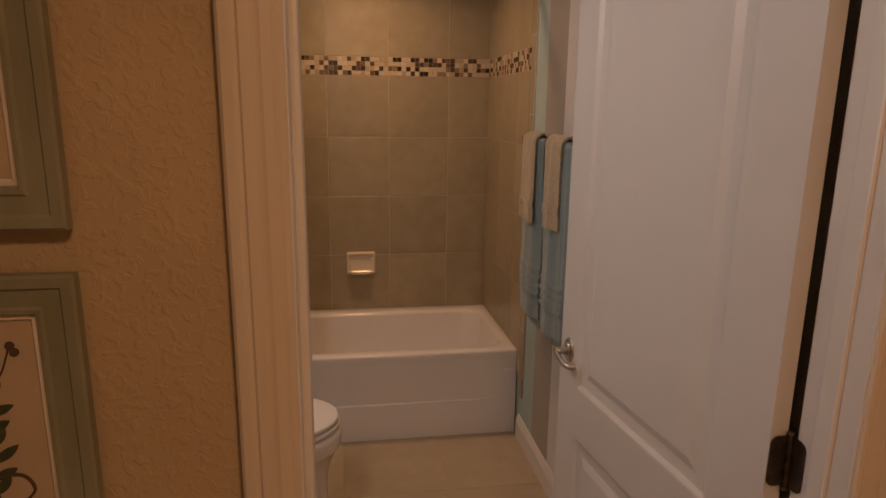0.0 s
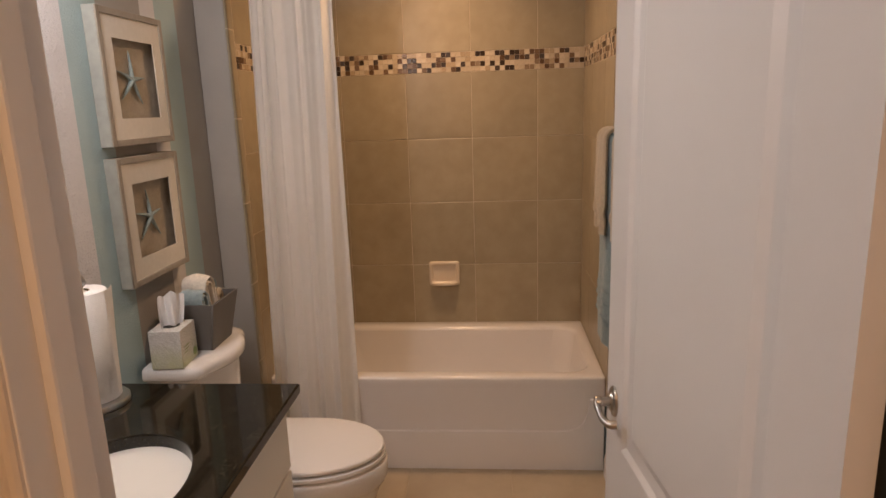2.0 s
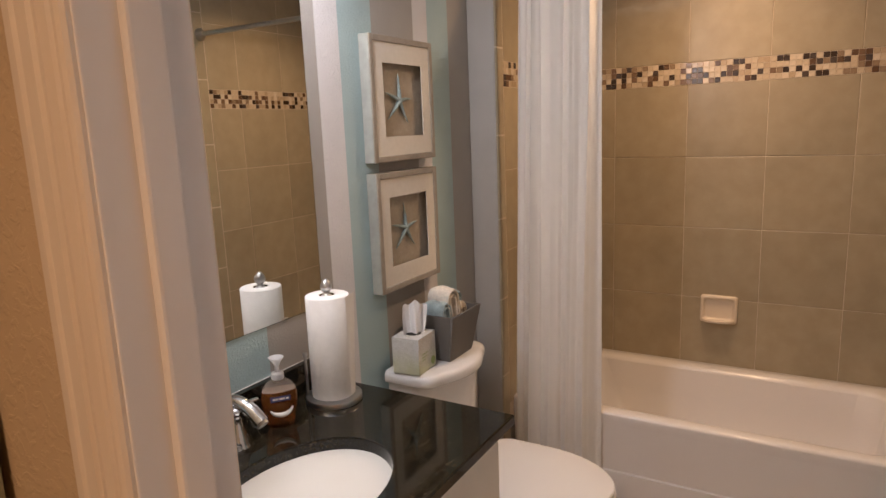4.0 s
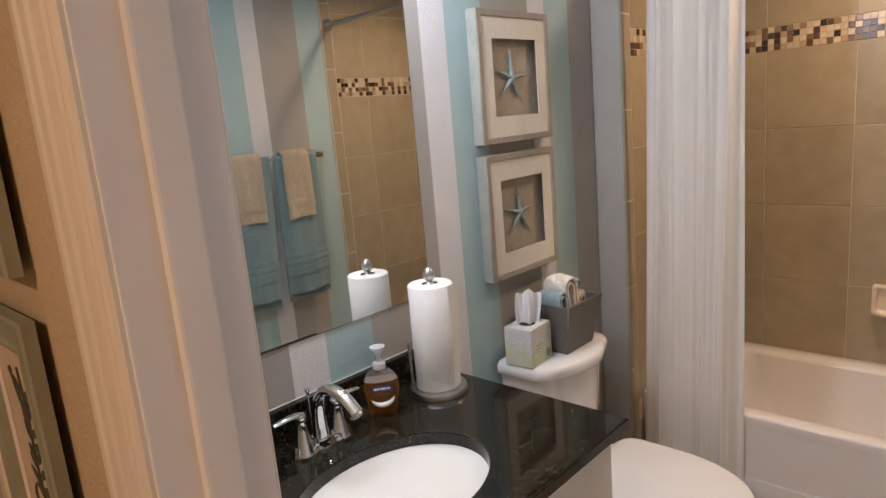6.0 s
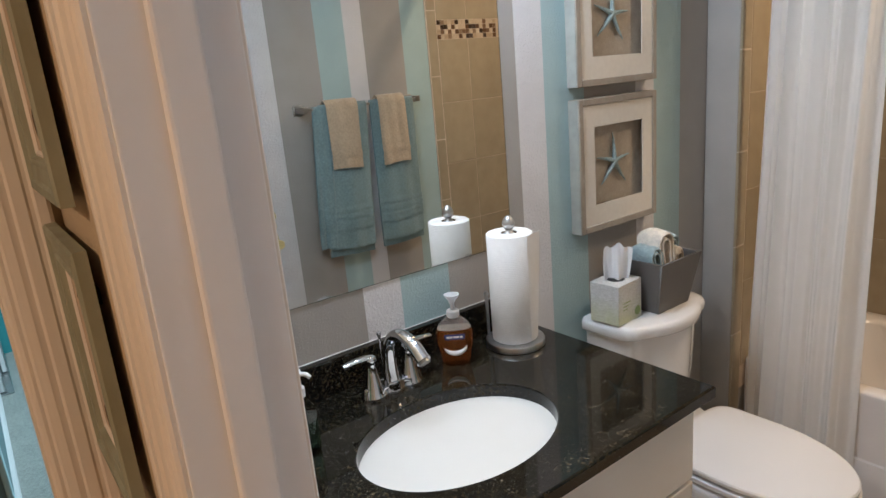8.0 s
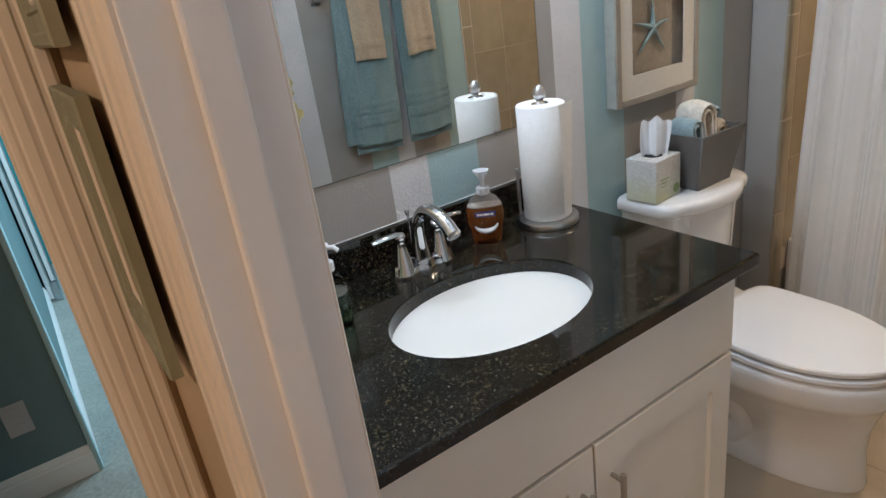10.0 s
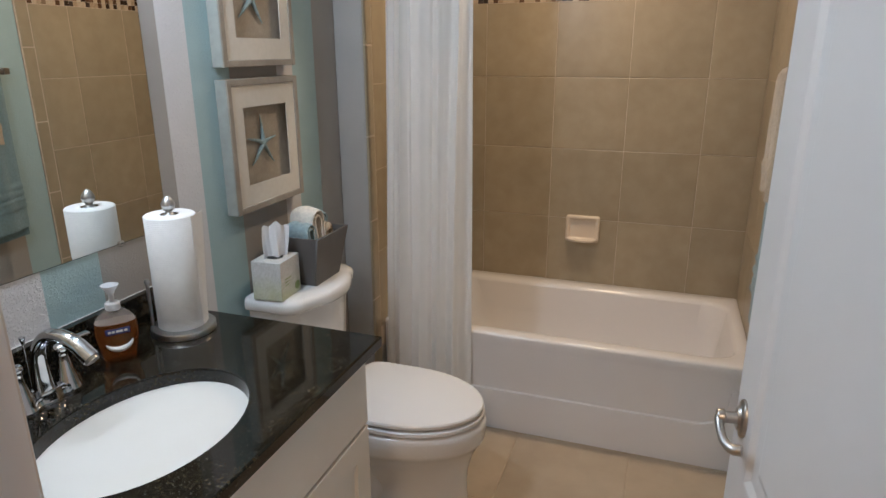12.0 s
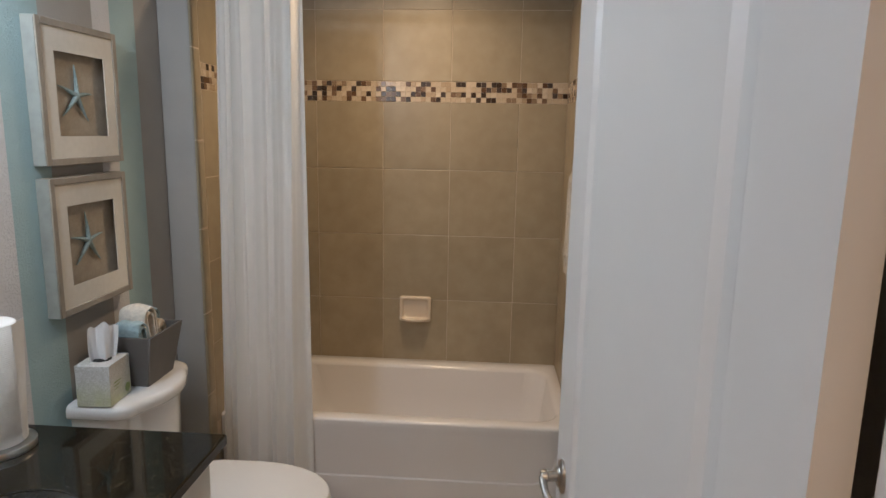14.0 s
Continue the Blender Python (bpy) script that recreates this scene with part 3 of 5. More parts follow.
# bedroom beyond the hall
structure("floor_bedroom", box(-3.9, -1.4, FLOOR - 0.1, -0.14, 2.7, FLOOR + 0.004), M_CARPET, "pale cut-pile bedroom carpet", "carpet")
structure("floor_bedroom_sill", box(-0.14, -1.3, FLOOR - 0.1, HW - 0.11, HALL_F, FLOOR + 0.006), M_CARPET, "pale cut-pile bedroom carpet", "carpet")
structure("ceiling_bedroom", box(-3.9, -1.4, CEIL, -0.2, 2.7, CEIL + 0.1), M_CEIL, "white bedroom ceiling", "ceiling")
structure("wall_bedroom_far", box(-3.95, -1.4, FLOOR, -3.80, 2.7, CEIL), M_TEAL, "teal painted bedroom wall", "wall")
bm = box(-3.80, 2.60, FLOOR, -2.9, 2.7, CEIL)
box(-1.3, 2.60, FLOOR, -0.12, 2.7, CEIL, bm=bm)
box(-2.9, 2.60, FLOOR, -1.3, 2.7, 0.7, bm=bm)
box(-2.9, 2.60, 2.1, -1.3, 2.7, CEIL, bm=bm)
structure("wall_bedroom_north", bm, M_TEAL, "teal painted bedroom wall with a window", "wall")
structure("wall_bedroom_closet", box(-3.80, -1.3, FLOOR, -1.10, 0.50, CEIL), [M_SLATE], "bedroom wall in slate, its shade put into the colour", "wall")
structure("wall_bedroom_south", box(-1.10, -1.4, FLOOR, HW - 0.11, -1.3, CEIL), M_SLATE, "bedroom wall in slate, its shade put into the colour", "wall")
# strip added on the corner: its aqua colour is daylight on the wall edge
structure("trim_bedroom_lit_edge", box(-1.16, 0.498, FLOOR, -1.085, 0.516, CEIL, 0.006), M_AQUA, "pale aqua strip standing in for the daylit wall edge", "trim")
baseboard("baseboard_bedroom", lambda u, v, w: (-1.10 + u, w, FLOOR + v), -1.3, 0.50)
baseboard("baseboard_closet", lambda u, v, w: (w, 0.50 + u, FLOOR + v), -3.00, -1.09)
closet = thing("closet_door", (-2.3, 0.53, FLOOR), "white sliding closet doors in a metal track", "closet door")
for k, (a, b, yy) in enumerate(((-3.40, -3.02, 0.512), (-3.78, -3.37, 0.545))):
    d = box(a, yy, FLOOR + 0.02, b, yy + 0.024, 2.02, 0.003)
    part("sliding_panel", d, M_TRIM, closet)
    s = box(b - 0.03, yy + 0.0245, FLOOR + 0.02, b, yy + 0.032, 2.02, 0.002)
    part("stile", s, M_STEEL, closet, "metal edge strip")
part("track", box(-3.79, 0.505, FLOOR + 0.004, -3.00, 0.58, FLOOR + 0.014, 0.002), M_STEEL, closet, "metal floor track")
plate = thing("outlet_plate", (-1.10, 0.345, 0.30), "grey plastic outlet plate on the slate wall", "outlet plate")
part("cover", box(-1.10, 0.305, 0.235, -1.094, 0.380, 0.355, 0.002), M_PLASTER, plate)
for zz in (0.265, 0.325):
    part("socket", box(-1.0945, 0.325, zz - 0.014, -1.0925, 0.360, zz + 0.014, 0.001, 1), M_PLASTER, plate)

# ---------------------------------------------------------------- fixed lights
can = thing("recessed_light", (0.86, 2.98, CEIL), "white recessed ceiling light over the tub", "ceiling light")
part("trim_ring", lathe([(0.075, 0), (0.095, 0), (0.095, -0.004), (0.075, -0.008)], (0.86, 2.98, CEIL), 32, cap=False), M_TRIM, can)
part("lens", lathe([(0, -0.002), (0.075, -0.002), (0.075, -0.004), (0, -0.004)], (0.86, 2.98, CEIL), 32, cap=False), M_GLOW_WARM, can)
hall_can = thing("recessed_light", (1.15, -0.62, CEIL), "white recessed ceiling light in the hall", "ceiling light")
part("trim_ring", lathe([(0.15, 0), (0.175, 0), (0.175, -0.004), (0.15, -0.008)], (1.15, -0.62, CEIL), 32, cap=False), M_TRIM, hall_can)
part("lens", lathe([(0, -0.002), (0.15, -0.002), (0.15, -0.004), (0, -0.004)], (1.15, -0.62, CEIL), 32, cap=False), M_GLOW_WARM, hall_can)
bar = thing("vanity_light", (0.0, 1.27, 2.12), "three-lamp brushed nickel vanity light above the mirror", "wall light")
part("back_plate", box(0.0, 0.92, 2.10, 0.02, 1.62, 2.19, 0.006), M_NICKEL, bar)
for yy in (1.02, 1.27, 1.52):
    part("arm", tube(arc([(0.02, yy, 2.145), (0.08, yy, 2.16), (0.13, yy, 2.145), (0.14, yy, 2.12)], 6), 0.008), M_NICKEL, bar)
    part("shade", lathe([(0.022, 0.0), (0.030, -0.01), (0.045, -0.03), (0.055, -0.045), (0.052, -0.045), (0.042, -0.028), (0.02, -0.004)], (0.14, yy, 2.12), 24, cap=False), M_GLOW, bar)

# ---------------------------------------------------------------- bathtub and shower
TF, TR, TL_ = 2.795, TILE_E, TILE_W
RIM_F, RIM_B = 0.417, 0.402


def rim_z(y):
    return RIM_F + (RIM_B - RIM_F) * max(0, min(1, (y - TF) / (3.57 - TF)))


def tub_loop(inset_f, inset_b, inset_l, inset_r, rad, z, n=10, tilt=True):
    x0, x1, y0, y1 = TL_ + inset_l, TR - inset_r, TF + inset_f, 3.568 - inset_b
    out = []
    for cx, cy, a0 in ((x1 - rad, y1 - rad, 0), (x0 + rad, y1 - rad, 90), (x0 + rad, y0 + rad, 180), (x1 - rad, y0 + rad, 270)):
        for k in range(n + 1):
            a = radians(a0 + 90 * k / n)
            x, y = cx + rad * math.cos(a), cy + rad * math.sin(a)
            out.append((x, y, z + (rim_z(y) - RIM_F if tilt else 0)))
    return out


tub = thing("bathtub", (0.85, 3.18, FLOOR), "white alcove bathtub with a flat apron", "bathtub")
loops = [tub_loop(0.003, 0.0, 0.0, 0.0, 0.004, RIM_F - 0.05), tub_loop(0.0015, 0.0, 0.0, 0.0, 0.006, RIM_F - 0.034), tub_loop(0.0, 0.0, 0.0, 0.0, 0.008, RIM_F - 0.012),
         tub_loop(0.003, 0.0, 0.0, 0.0, 0.010, RIM_F - 0.004), tub_loop(0.012, 0.006, 0.004, 0.004, 0.014, RIM_F),
         tub_loop(0.058, 0.075, 0.09, 0.035, 0.11, RIM_F), tub_loop(0.070, 0.088, 0.105, 0.048, 0.105, RIM_F - 0.005), tub_loop(0.077, 0.096, 0.115, 0.056, 0.10, RIM_F - 0.018),
         tub_loop(0.10, 0.115, 0.17, 0.075, 0.10, RIM_F - 0.15), tub_loop(0.125, 0.135, 0.25, 0.10, 0.10, RIM_F - 0.29), tub_loop(0.16, 0.165, 0.30, 0.14, 0.08, RIM_F - 0.335),
         tub_loop(0.20, 0.20, 0.36, 0.2, 0.06, RIM_F - 0.345)]
part("basin", rings(loops, cap0=False), M_TUB, tub, angle=60)
# apron with its raised lower panel
prof = [(0.003, RIM_F - 0.05), (0.0085, 0.172), (0.008, 0.166), (0.001, 0.162), (0.0, 0.158), (0.0, FLOOR), (0.05, FLOOR), (0.05, RIM_F - 0.05)]
bm = bmesh.new()
xs = [TL_ + 0.001, TR - 0.20, TR - 0.15, TR - 0.11, TR - 0.085, TR - 0.07, TR - 0.062, TR - 0.001]
rise = [0, 0, 0.004, 0.018, 0.045, 0.09, 0.15, 0.15]
loops = [[(x, TF + u, z + (r if 0.14 < z < 0.2 else 0)) for u, z in prof] for x, r in zip(xs, rise)]
rings(loops, bm)
part("apron", bm, M_TUB, tub, angle=30)

dish = thing("soap_dish", (0.845, TILE_N, 0.67), "almond ceramic soap dish set in the tile wall", "soap dish")
bm = bmesh.new()
lp = []
for s, d in ((0.0, 0.0), (0.0, 0.010), (0.003, 0.016), (0.010, 0.018), (0.016, 0.016), (0.020, 0.006), (0.024, 0.0045)):
    x0, x1, z0, z1, r = 0.763 + s, 0.927 - s, 0.609 + s, 0.742 - s, 0.014
    pts = []
    for cx, cz, a0 in ((x1 - r, z1 - r, 0), (x0 + r, z1 - r, 90), (x0 + r, z0 + r, 180), (x1 - r, z0 + r, 270)):
        for k in range(6):
            a = radians(a0 + 18 * k)
            pts.append((cx + r * math.cos(a), TILE_N - d, cz + r * math.sin(a)))
    lp.append(pts)
part("body", rings(lp, bm), M_BISQUE, dish, angle=50)
lip = []
for k in range(15):
    x = 0.775 + 0.14 * k / 14
    out = 0.040 * (1 - ((k - 7) / 7.6) ** 4) + 0.012
    lip.append([(x, TILE_N - 0.008, 0.612), (x, TILE_N - out, 0.618), (x, TILE_N - out - 0.004, 0.628), (x, TILE_N - out + 0.003, 0.633), (x, TILE_N - 0.008, 0.624)])
part("tray", rings(lip), M_BISQUE, dish, angle=50)

ROD_Y, ROD_Z = 2.74, 2.09
rod = thing("shower_rod", (0.85, ROD_Y, ROD_Z), "brushed nickel shower curtain rod between two walls", "curtain rod")
part("rod", tube([(TILE_W, ROD_Y, ROD_Z), (0.7, ROD_Y, ROD_Z), (TILE_E, ROD_Y, ROD_Z)], 0.0125, 16), M_NICKEL, rod)
for x, s in ((TILE_W, 1), (TILE_E, -1)):
    part("flange", lathe([(0, 0), (0.032, 0), (0.032, s * 0.006), (0.02, s * 0.022), (0.016, s * 0.028), (0, s * 0.028)], (x, ROD_Y, ROD_Z), 24, axis="x", cap=False), M_NICKEL, rod)


def hanging(y, z0, z1, seed, thick, cols=240, rows=56):
    """Cloth gathered on rings: soft pleats of very uneven width that lean and open towards the hem, the free edge turned back to the tub."""
    rnd = random.Random(seed)
    widths = [0.030, 0.046, 0.062, 0.040, 0.120, 0.052, 0.036, 0.085, 0.046, 0.060]
    deeps = [0.9, 0.8, 1.1, 0.7, 0.45, 0.9, 0.7, 0.6, 0.9, 0.5]
    ph = [rnd.uniform(0, 6.3) for _ in widths]
    out = []
    for j in range(rows + 1):
        v = j / rows
        z = z1 + (z0 - z1) * v
        left, right = 0.204 - 0.046 * v, 0.508 + 0.010 * v
        sway = [w * (1 + 0.30 * math.sin(2.4 * v + p)) for w, p in zip(widths, ph)]
        total = sum(sway)
        starts = [sum(sway[:k]) / total for k in range(len(sway))] + [1.0]
        line = []
        for i in range(cols + 1):
            u = i / cols
            k = max(q for q in range(len(sway)) if starts[q] <= u + 1e-9)
            f = (u - starts[k]) / (starts[k + 1] - starts[k])
            deep = sway[k] * 0.36 * deeps[k] * (0.75 + 0.40 * v)
            bump = math.sin(math.pi * f) ** 1.25 * (1 if k % 2 == 0 else -1)
            back = 0.045 * max(0.0, (u - 0.76) / 0.24) ** 1.4
            x = left + (right - left) * u + 0.10 * sway[k] * math.sin(2 * math.pi * f) * (1 - u)
            line.append((x, y - deep * bump + back + 0.0012 * math.sin(11 * v + 9 * u + ph[k]), z))
        out.append(line)
    return sheet(out, thick)


solid("shower_curtain", hanging(2.742, 0.115, ROD_Z - 0.03, 11, 0.001), M_CURTAIN, (0.34, 2.738, 0.115),
      "ivory fabric shower curtain gathered to one side", "shower curtain", angle=80)
ring0 = None
for k in range(9):
    x = 0.20 + 0.30 * k / 8
    if ring0 is None:
        pts = [(x, ROD_Y + 0.024 * math.cos(a), ROD_Z - 0.010 + 0.026 * math.sin(a)) for a in [2 * math.pi * i / 20 for i in range(21)]]
        ring0 = solid("curtain_ring", tube(pts, 0.0022, 8), M_NICKEL, (x, ROD_Y, ROD_Z), "nickel curtain ring on the rod", "curtain ring", "curtain rings")
    else:
        copy_thing(ring0, pose(x, ROD_Y, ROD_Z))

# ---------------------------------------------------------------- towels on the east wall
BAR_X, BAR_Z = 1.494, 1.434
tbar = thing("towel_bar", (EAST, 2.225, BAR_Z), "brushed nickel towel bar with square posts", "towel bar")
part("bar", box(BAR_X - 0.006, 1.916, BAR_Z - 0.006, BAR_X + 0.006, 2.535, BAR_Z + 0.006, 0.0015), M_NICKEL, tbar)
for yy in (1.916, 2.535):
    part("post", box(BAR_X - 0.012, yy - 0.014, BAR_Z - 0.014, EAST, yy + 0.014, BAR_Z + 0.014, 0.003), M_NICKEL, tbar)
    part("wall_plate", box(EAST - 0.008, yy - 0.024, BAR_Z - 0.024, EAST, yy + 0.024, BAR_Z + 0.024, 0.003), M_NICKEL, tbar)


def draped(y0, y1, front_z, back_z, gap, thick, seed, bands=(), lean=0.0, rib=0.009, rib_w=0.006):
    """A folded towel hung over the bar: front fall, roll over the bar, back fall."""
    rnd = random.Random(seed)
    ph = [rnd.uniform(0, 6.3) for _ in range(4)]
    prof = []
    n = 60
    for i in range(n + 1):
        z = front_z + (BAR_Z - front_z) * i / n
        prof.append((-gap, z))
    for i in range(1, 8):
        a = math.pi * i / 8
        prof.append((-gap * math.cos(a), BAR_Z + gap * math.sin(a)))
    for i in range(n + 1):
        z = BAR_Z + (back_z - BAR_Z) * i / n
        prof.append((gap * 0.8, z))
    rows = []
    for x, z in prof:
        line = []
        for k in range(17):
            u = k / 16
            d = BAR_Z - z
            wave = 0.006 * math.sin(2.2 * math.pi * u + ph[0]) * min(1, max(0, d) * 3) + 0.003 * math.sin(5 * math.pi * u + ph[1] + 4 * z)
            ridge = 0.0
            if x < 0:
                for bz in bands:
                    ridge -= rib * math.exp(-((z - bz) / rib_w) ** 4)
            edge = 0.010 * (abs(2 * u - 1) ** 6)
            sx = wave * (1 if x < 0 else 0.4) + (ridge if x < 0 else 0) + (edge if x < 0 else -edge * 0.5)
            y = y0 + (y1 - y0) * u + lean * max(0, d) + 0.004 * math.sin(7 * z + ph[2]) * (u - 0.5)
            line.append((BAR_X + x + sx, y, z + (0.006 * math.sin(3 * u + ph[3]) if z < min(front_z, back_z) + 0.2 else 0)))
        rows.append(line)
    return sheet(rows, thick)


bz = [0.944, 0.915, 0.886, 0.857]
solid("bath_towel", draped(1.982, 2.230, 0.757, 0.72, 0.014, 0.010, 1, bz, -0.045), M_BLUE, (BAR_X, 2.1, 0.757), "folded blue terry bath towel with ribbed bands", "bath towel", "blue bath towels", angle=80)
solid("bath_towel", draped(1.948, 2.037, 0.775, 0.80, 0.009, 0.007, 2, [b + 0.004 for b in bz], -0.07), M_BLUE, (BAR_X, 1.97, 0.775), "blue terry towel end folded behind another towel", "bath towel", "blue bath towels", angle=80)
solid("bath_towel", draped(2.256, 2.504, 0.757, 0.72, 0.014, 0.008, 3, bz), M_BLUE, (BAR_X, 2.39, 0.757), "folded blue terry bath towel with ribbed bands", "bath towel", "blue bath towels", angle=80)
solid("hand_towel", draped(2.008, 2.172, 1.147, 1.16, 0.034, 0.009, 4, [1.215], 0.0, 0.004, 0.016), M_TAN, (BAR_X, 2.09, 1.147), "folded tan hand towel over a blue towel", "hand towel", "tan hand towels", angle=80)
solid("hand_towel", draped(2.290, 2.442, 1.134, 1.15, 0.034, 0.009, 5, [1.203], 0.0, 0.004, 0.016), M_TAN, (BAR_X, 2.37, 1.134), "folded tan hand towel over a blue towel", "hand towel", "tan hand towels", angle=80)

# ---------------------------------------------------------------- toilet
TY = 2.240
toilet = thing("toilet", (0.36, TY, FLOOR), "white two-piece toilet with the lid closed", "toilet")


def tank_loop(grow, z):
    """Outline of the tank: flat back, rounded corners, gently bowed front."""
    yc, half, x0, xf, bow, r = 2.218, 0.190 + grow, 0.018, 0.190 + grow, 0.046, 0.055
    side = [(xf - r + r * math.cos(radians(90 - 15 * k)), half - r + r * math.sin(radians(90 - 15 * k))) for k in range(7)]
    side += [(xf + bow * (1 - (k / 8.0) ** 2), (half - r) * k / 8.0) for k in range(7, 0, -1)]
    far = [(x, yc + d, z) for x, d in side]
    near = [(x, yc - d, z) for x, d in side][::-1]
    return [(x0, yc + half, z)] + far + [(xf + bow, yc, z)] + near + [(x0, yc - half, z)]


part("tank", rings([tank_loop(-0.035, 0.385), tank_loop(-0.028, 0.40), tank_loop(-0.012, 0.55), tank_loop(-0.006, 0.742), tank_loop(-0.02, 0.745)]), M_CHINA, toilet, angle=50)
part("tank_lid", rings([tank_loop(-0.004, 0.744), tank_loop(0.008, 0.746), tank_loop(0.013, 0.752), tank_loop(0.014, 0.772), tank_loop(0.010, 0.782), tank_loop(0.002, 0.787), tank_loop(-0.03, 0.789)]), M_CHINA, toilet, angle=50)


def bowl_loop(xb, xf, half, z, sq=0.35, n=44, widest=0.42):
    """Egg outline from xb at the back to xf at the front."""
    out = []
    for i in range(n):
        t = 2 * math.pi * i / n
        c, s = math.cos(t), math.sin(t)
        cx = xb + (xf - xb) * widest
        ax = (xf - cx) if c > 0 else (cx - xb)
        p = 1.0 if c > 0 else 1 - sq
        out.append((cx + ax * math.copysign(abs(c) ** p, c), TY + half * math.copysign(abs(s) ** (1.0 if c > 0 else 1 - sq * 0.8), s), z))
    return out


bowl = [bowl_loop(0.10, 0.676, 0.132, FLOOR, 0.5), bowl_loop(0.10, 0.679, 0.135, FLOOR + 0.012, 0.5), bowl_loop(0.11, 0.672, 0.128, 0.04, 0.5), bowl_loop(0.12, 0.668, 0.122, 0.11, 0.5),
        bowl_loop(0.12, 0.671, 0.126, 0.17, 0.45), bowl_loop(0.13, 0.684, 0.148, 0.22, 0.4), bowl_loop(0.14, 0.700, 0.174, 0.258, 0.4), bowl_loop(0.15, 0.712, 0.187, 0.280, 0.4), bowl_loop(0.15, 0.720, 0.195, 0.290, 0.4),
        bowl_loop(0.15, 0.726, 0.199, 0.302, 0.4), bowl_loop(0.15, 0.730, 0.203, 0.345, 0.4), bowl_loop(0.15, 0.729, 0.202, 0.358, 0.4), bowl_loop(0.155, 0.723, 0.196, 0.366, 0.4), bowl_loop(0.20, 0.66, 0.15, 0.368, 0.4)]
part("bowl", rings(bowl), M_CHINA, toilet, angle=60)
bm = rings([bowl_loop(0.02, 0.30, 0.165, 0.355, 0.75), bowl_loop(0.02, 0.30, 0.17, 0.362, 0.75), bowl_loop(0.02, 0.30, 0.17, 0.384, 0.75)])
part("tank_deck", bm, M_CHINA, toilet)
bm = bmesh.new()
for s in (-1, 1):   # trapway bulges on the foot
    path = arc([(0.16, TY + s * 0.070, 0.26), (0.28, TY + s * 0.082, 0.21), (0.37, TY + s * 0.080, 0.13), (0.36, TY + s * 0.078, 0.07), (0.34, TY + s * 0.078, 0.045)], 7)
    tube(path, 0.056, 18, bm)
part("trapway", bm, M_CHINA, toilet, angle=60)
seat = [bowl_loop(0.29, 0.640, 0.120, 0.3675, 0.5), bowl_loop(0.28, 0.645, 0.125, 0.3745, 0.5), bowl_loop(0.227, 0.718, 0.191, 0.3752, 0.5), bowl_loop(0.223, 0.723, 0.196, 0.3775, 0.5), bowl_loop(0.223, 0.723, 0.196, 0.3885, 0.5), bowl_loop(0.226, 0.719, 0.192, 0.391, 0.5), bowl_loop(0.275, 0.650, 0.130, 0.3915, 0.5)]
part("seat", rings(seat), M_SEAT, toilet, angle=30)
lid = [bowl_loop(0.29, 0.640, 0.120, 0.391, 0.6), bowl_loop(0.28, 0.648, 0.126, 0.3985, 0.65), bowl_loop(0.231, 0.714, 0.188, 0.399, 0.75), bowl_loop(0.228, 0.718, 0.191, 0.401, 0.75), bowl_loop(0.228, 0.719, 0.192, 0.411, 0.75), bowl_loop(0.231, 0.715, 0.189, 0.4155, 0.75),
       bowl_loop(0.240, 0.70, 0.178, 0.4175, 0.75), bowl_loop(0.32, 0.60, 0.10, 0.420, 0.6), bowl_loop(0.40, 0.50, 0.03, 0.421, 0.3)]
part("seat_lid", rings(lid), M_SEAT, toilet, angle=34)
for s in (-1, 1):
    part("hinge_cap", lathe([(0, 0.024), (0.010, 0.022), (0.015, 0.016), (0.016, 0), (0, 0)][::-1], (0.235, TY + s * 0.075, 0.384), 16, cap=False), M_SEAT, toilet)
    part("bolt_cap", lathe([(0, 0), (0.014, 0), (0.014, 0.012), (0.009, 0.02), (0, 0.022)], (0.30, TY + s * 0.125, FLOOR), 16, cap=False), M_SEAT, toilet)

# on the tank
tb = thing("tissue_box", (0.100, 2.075, 0.789), "boutique tissue box with a silver and green print", "tissue box")
x0, x1, y0, y1, z0, z1 = 0.051, 0.149, 2.016, 2.134, 0.7895, 0.911


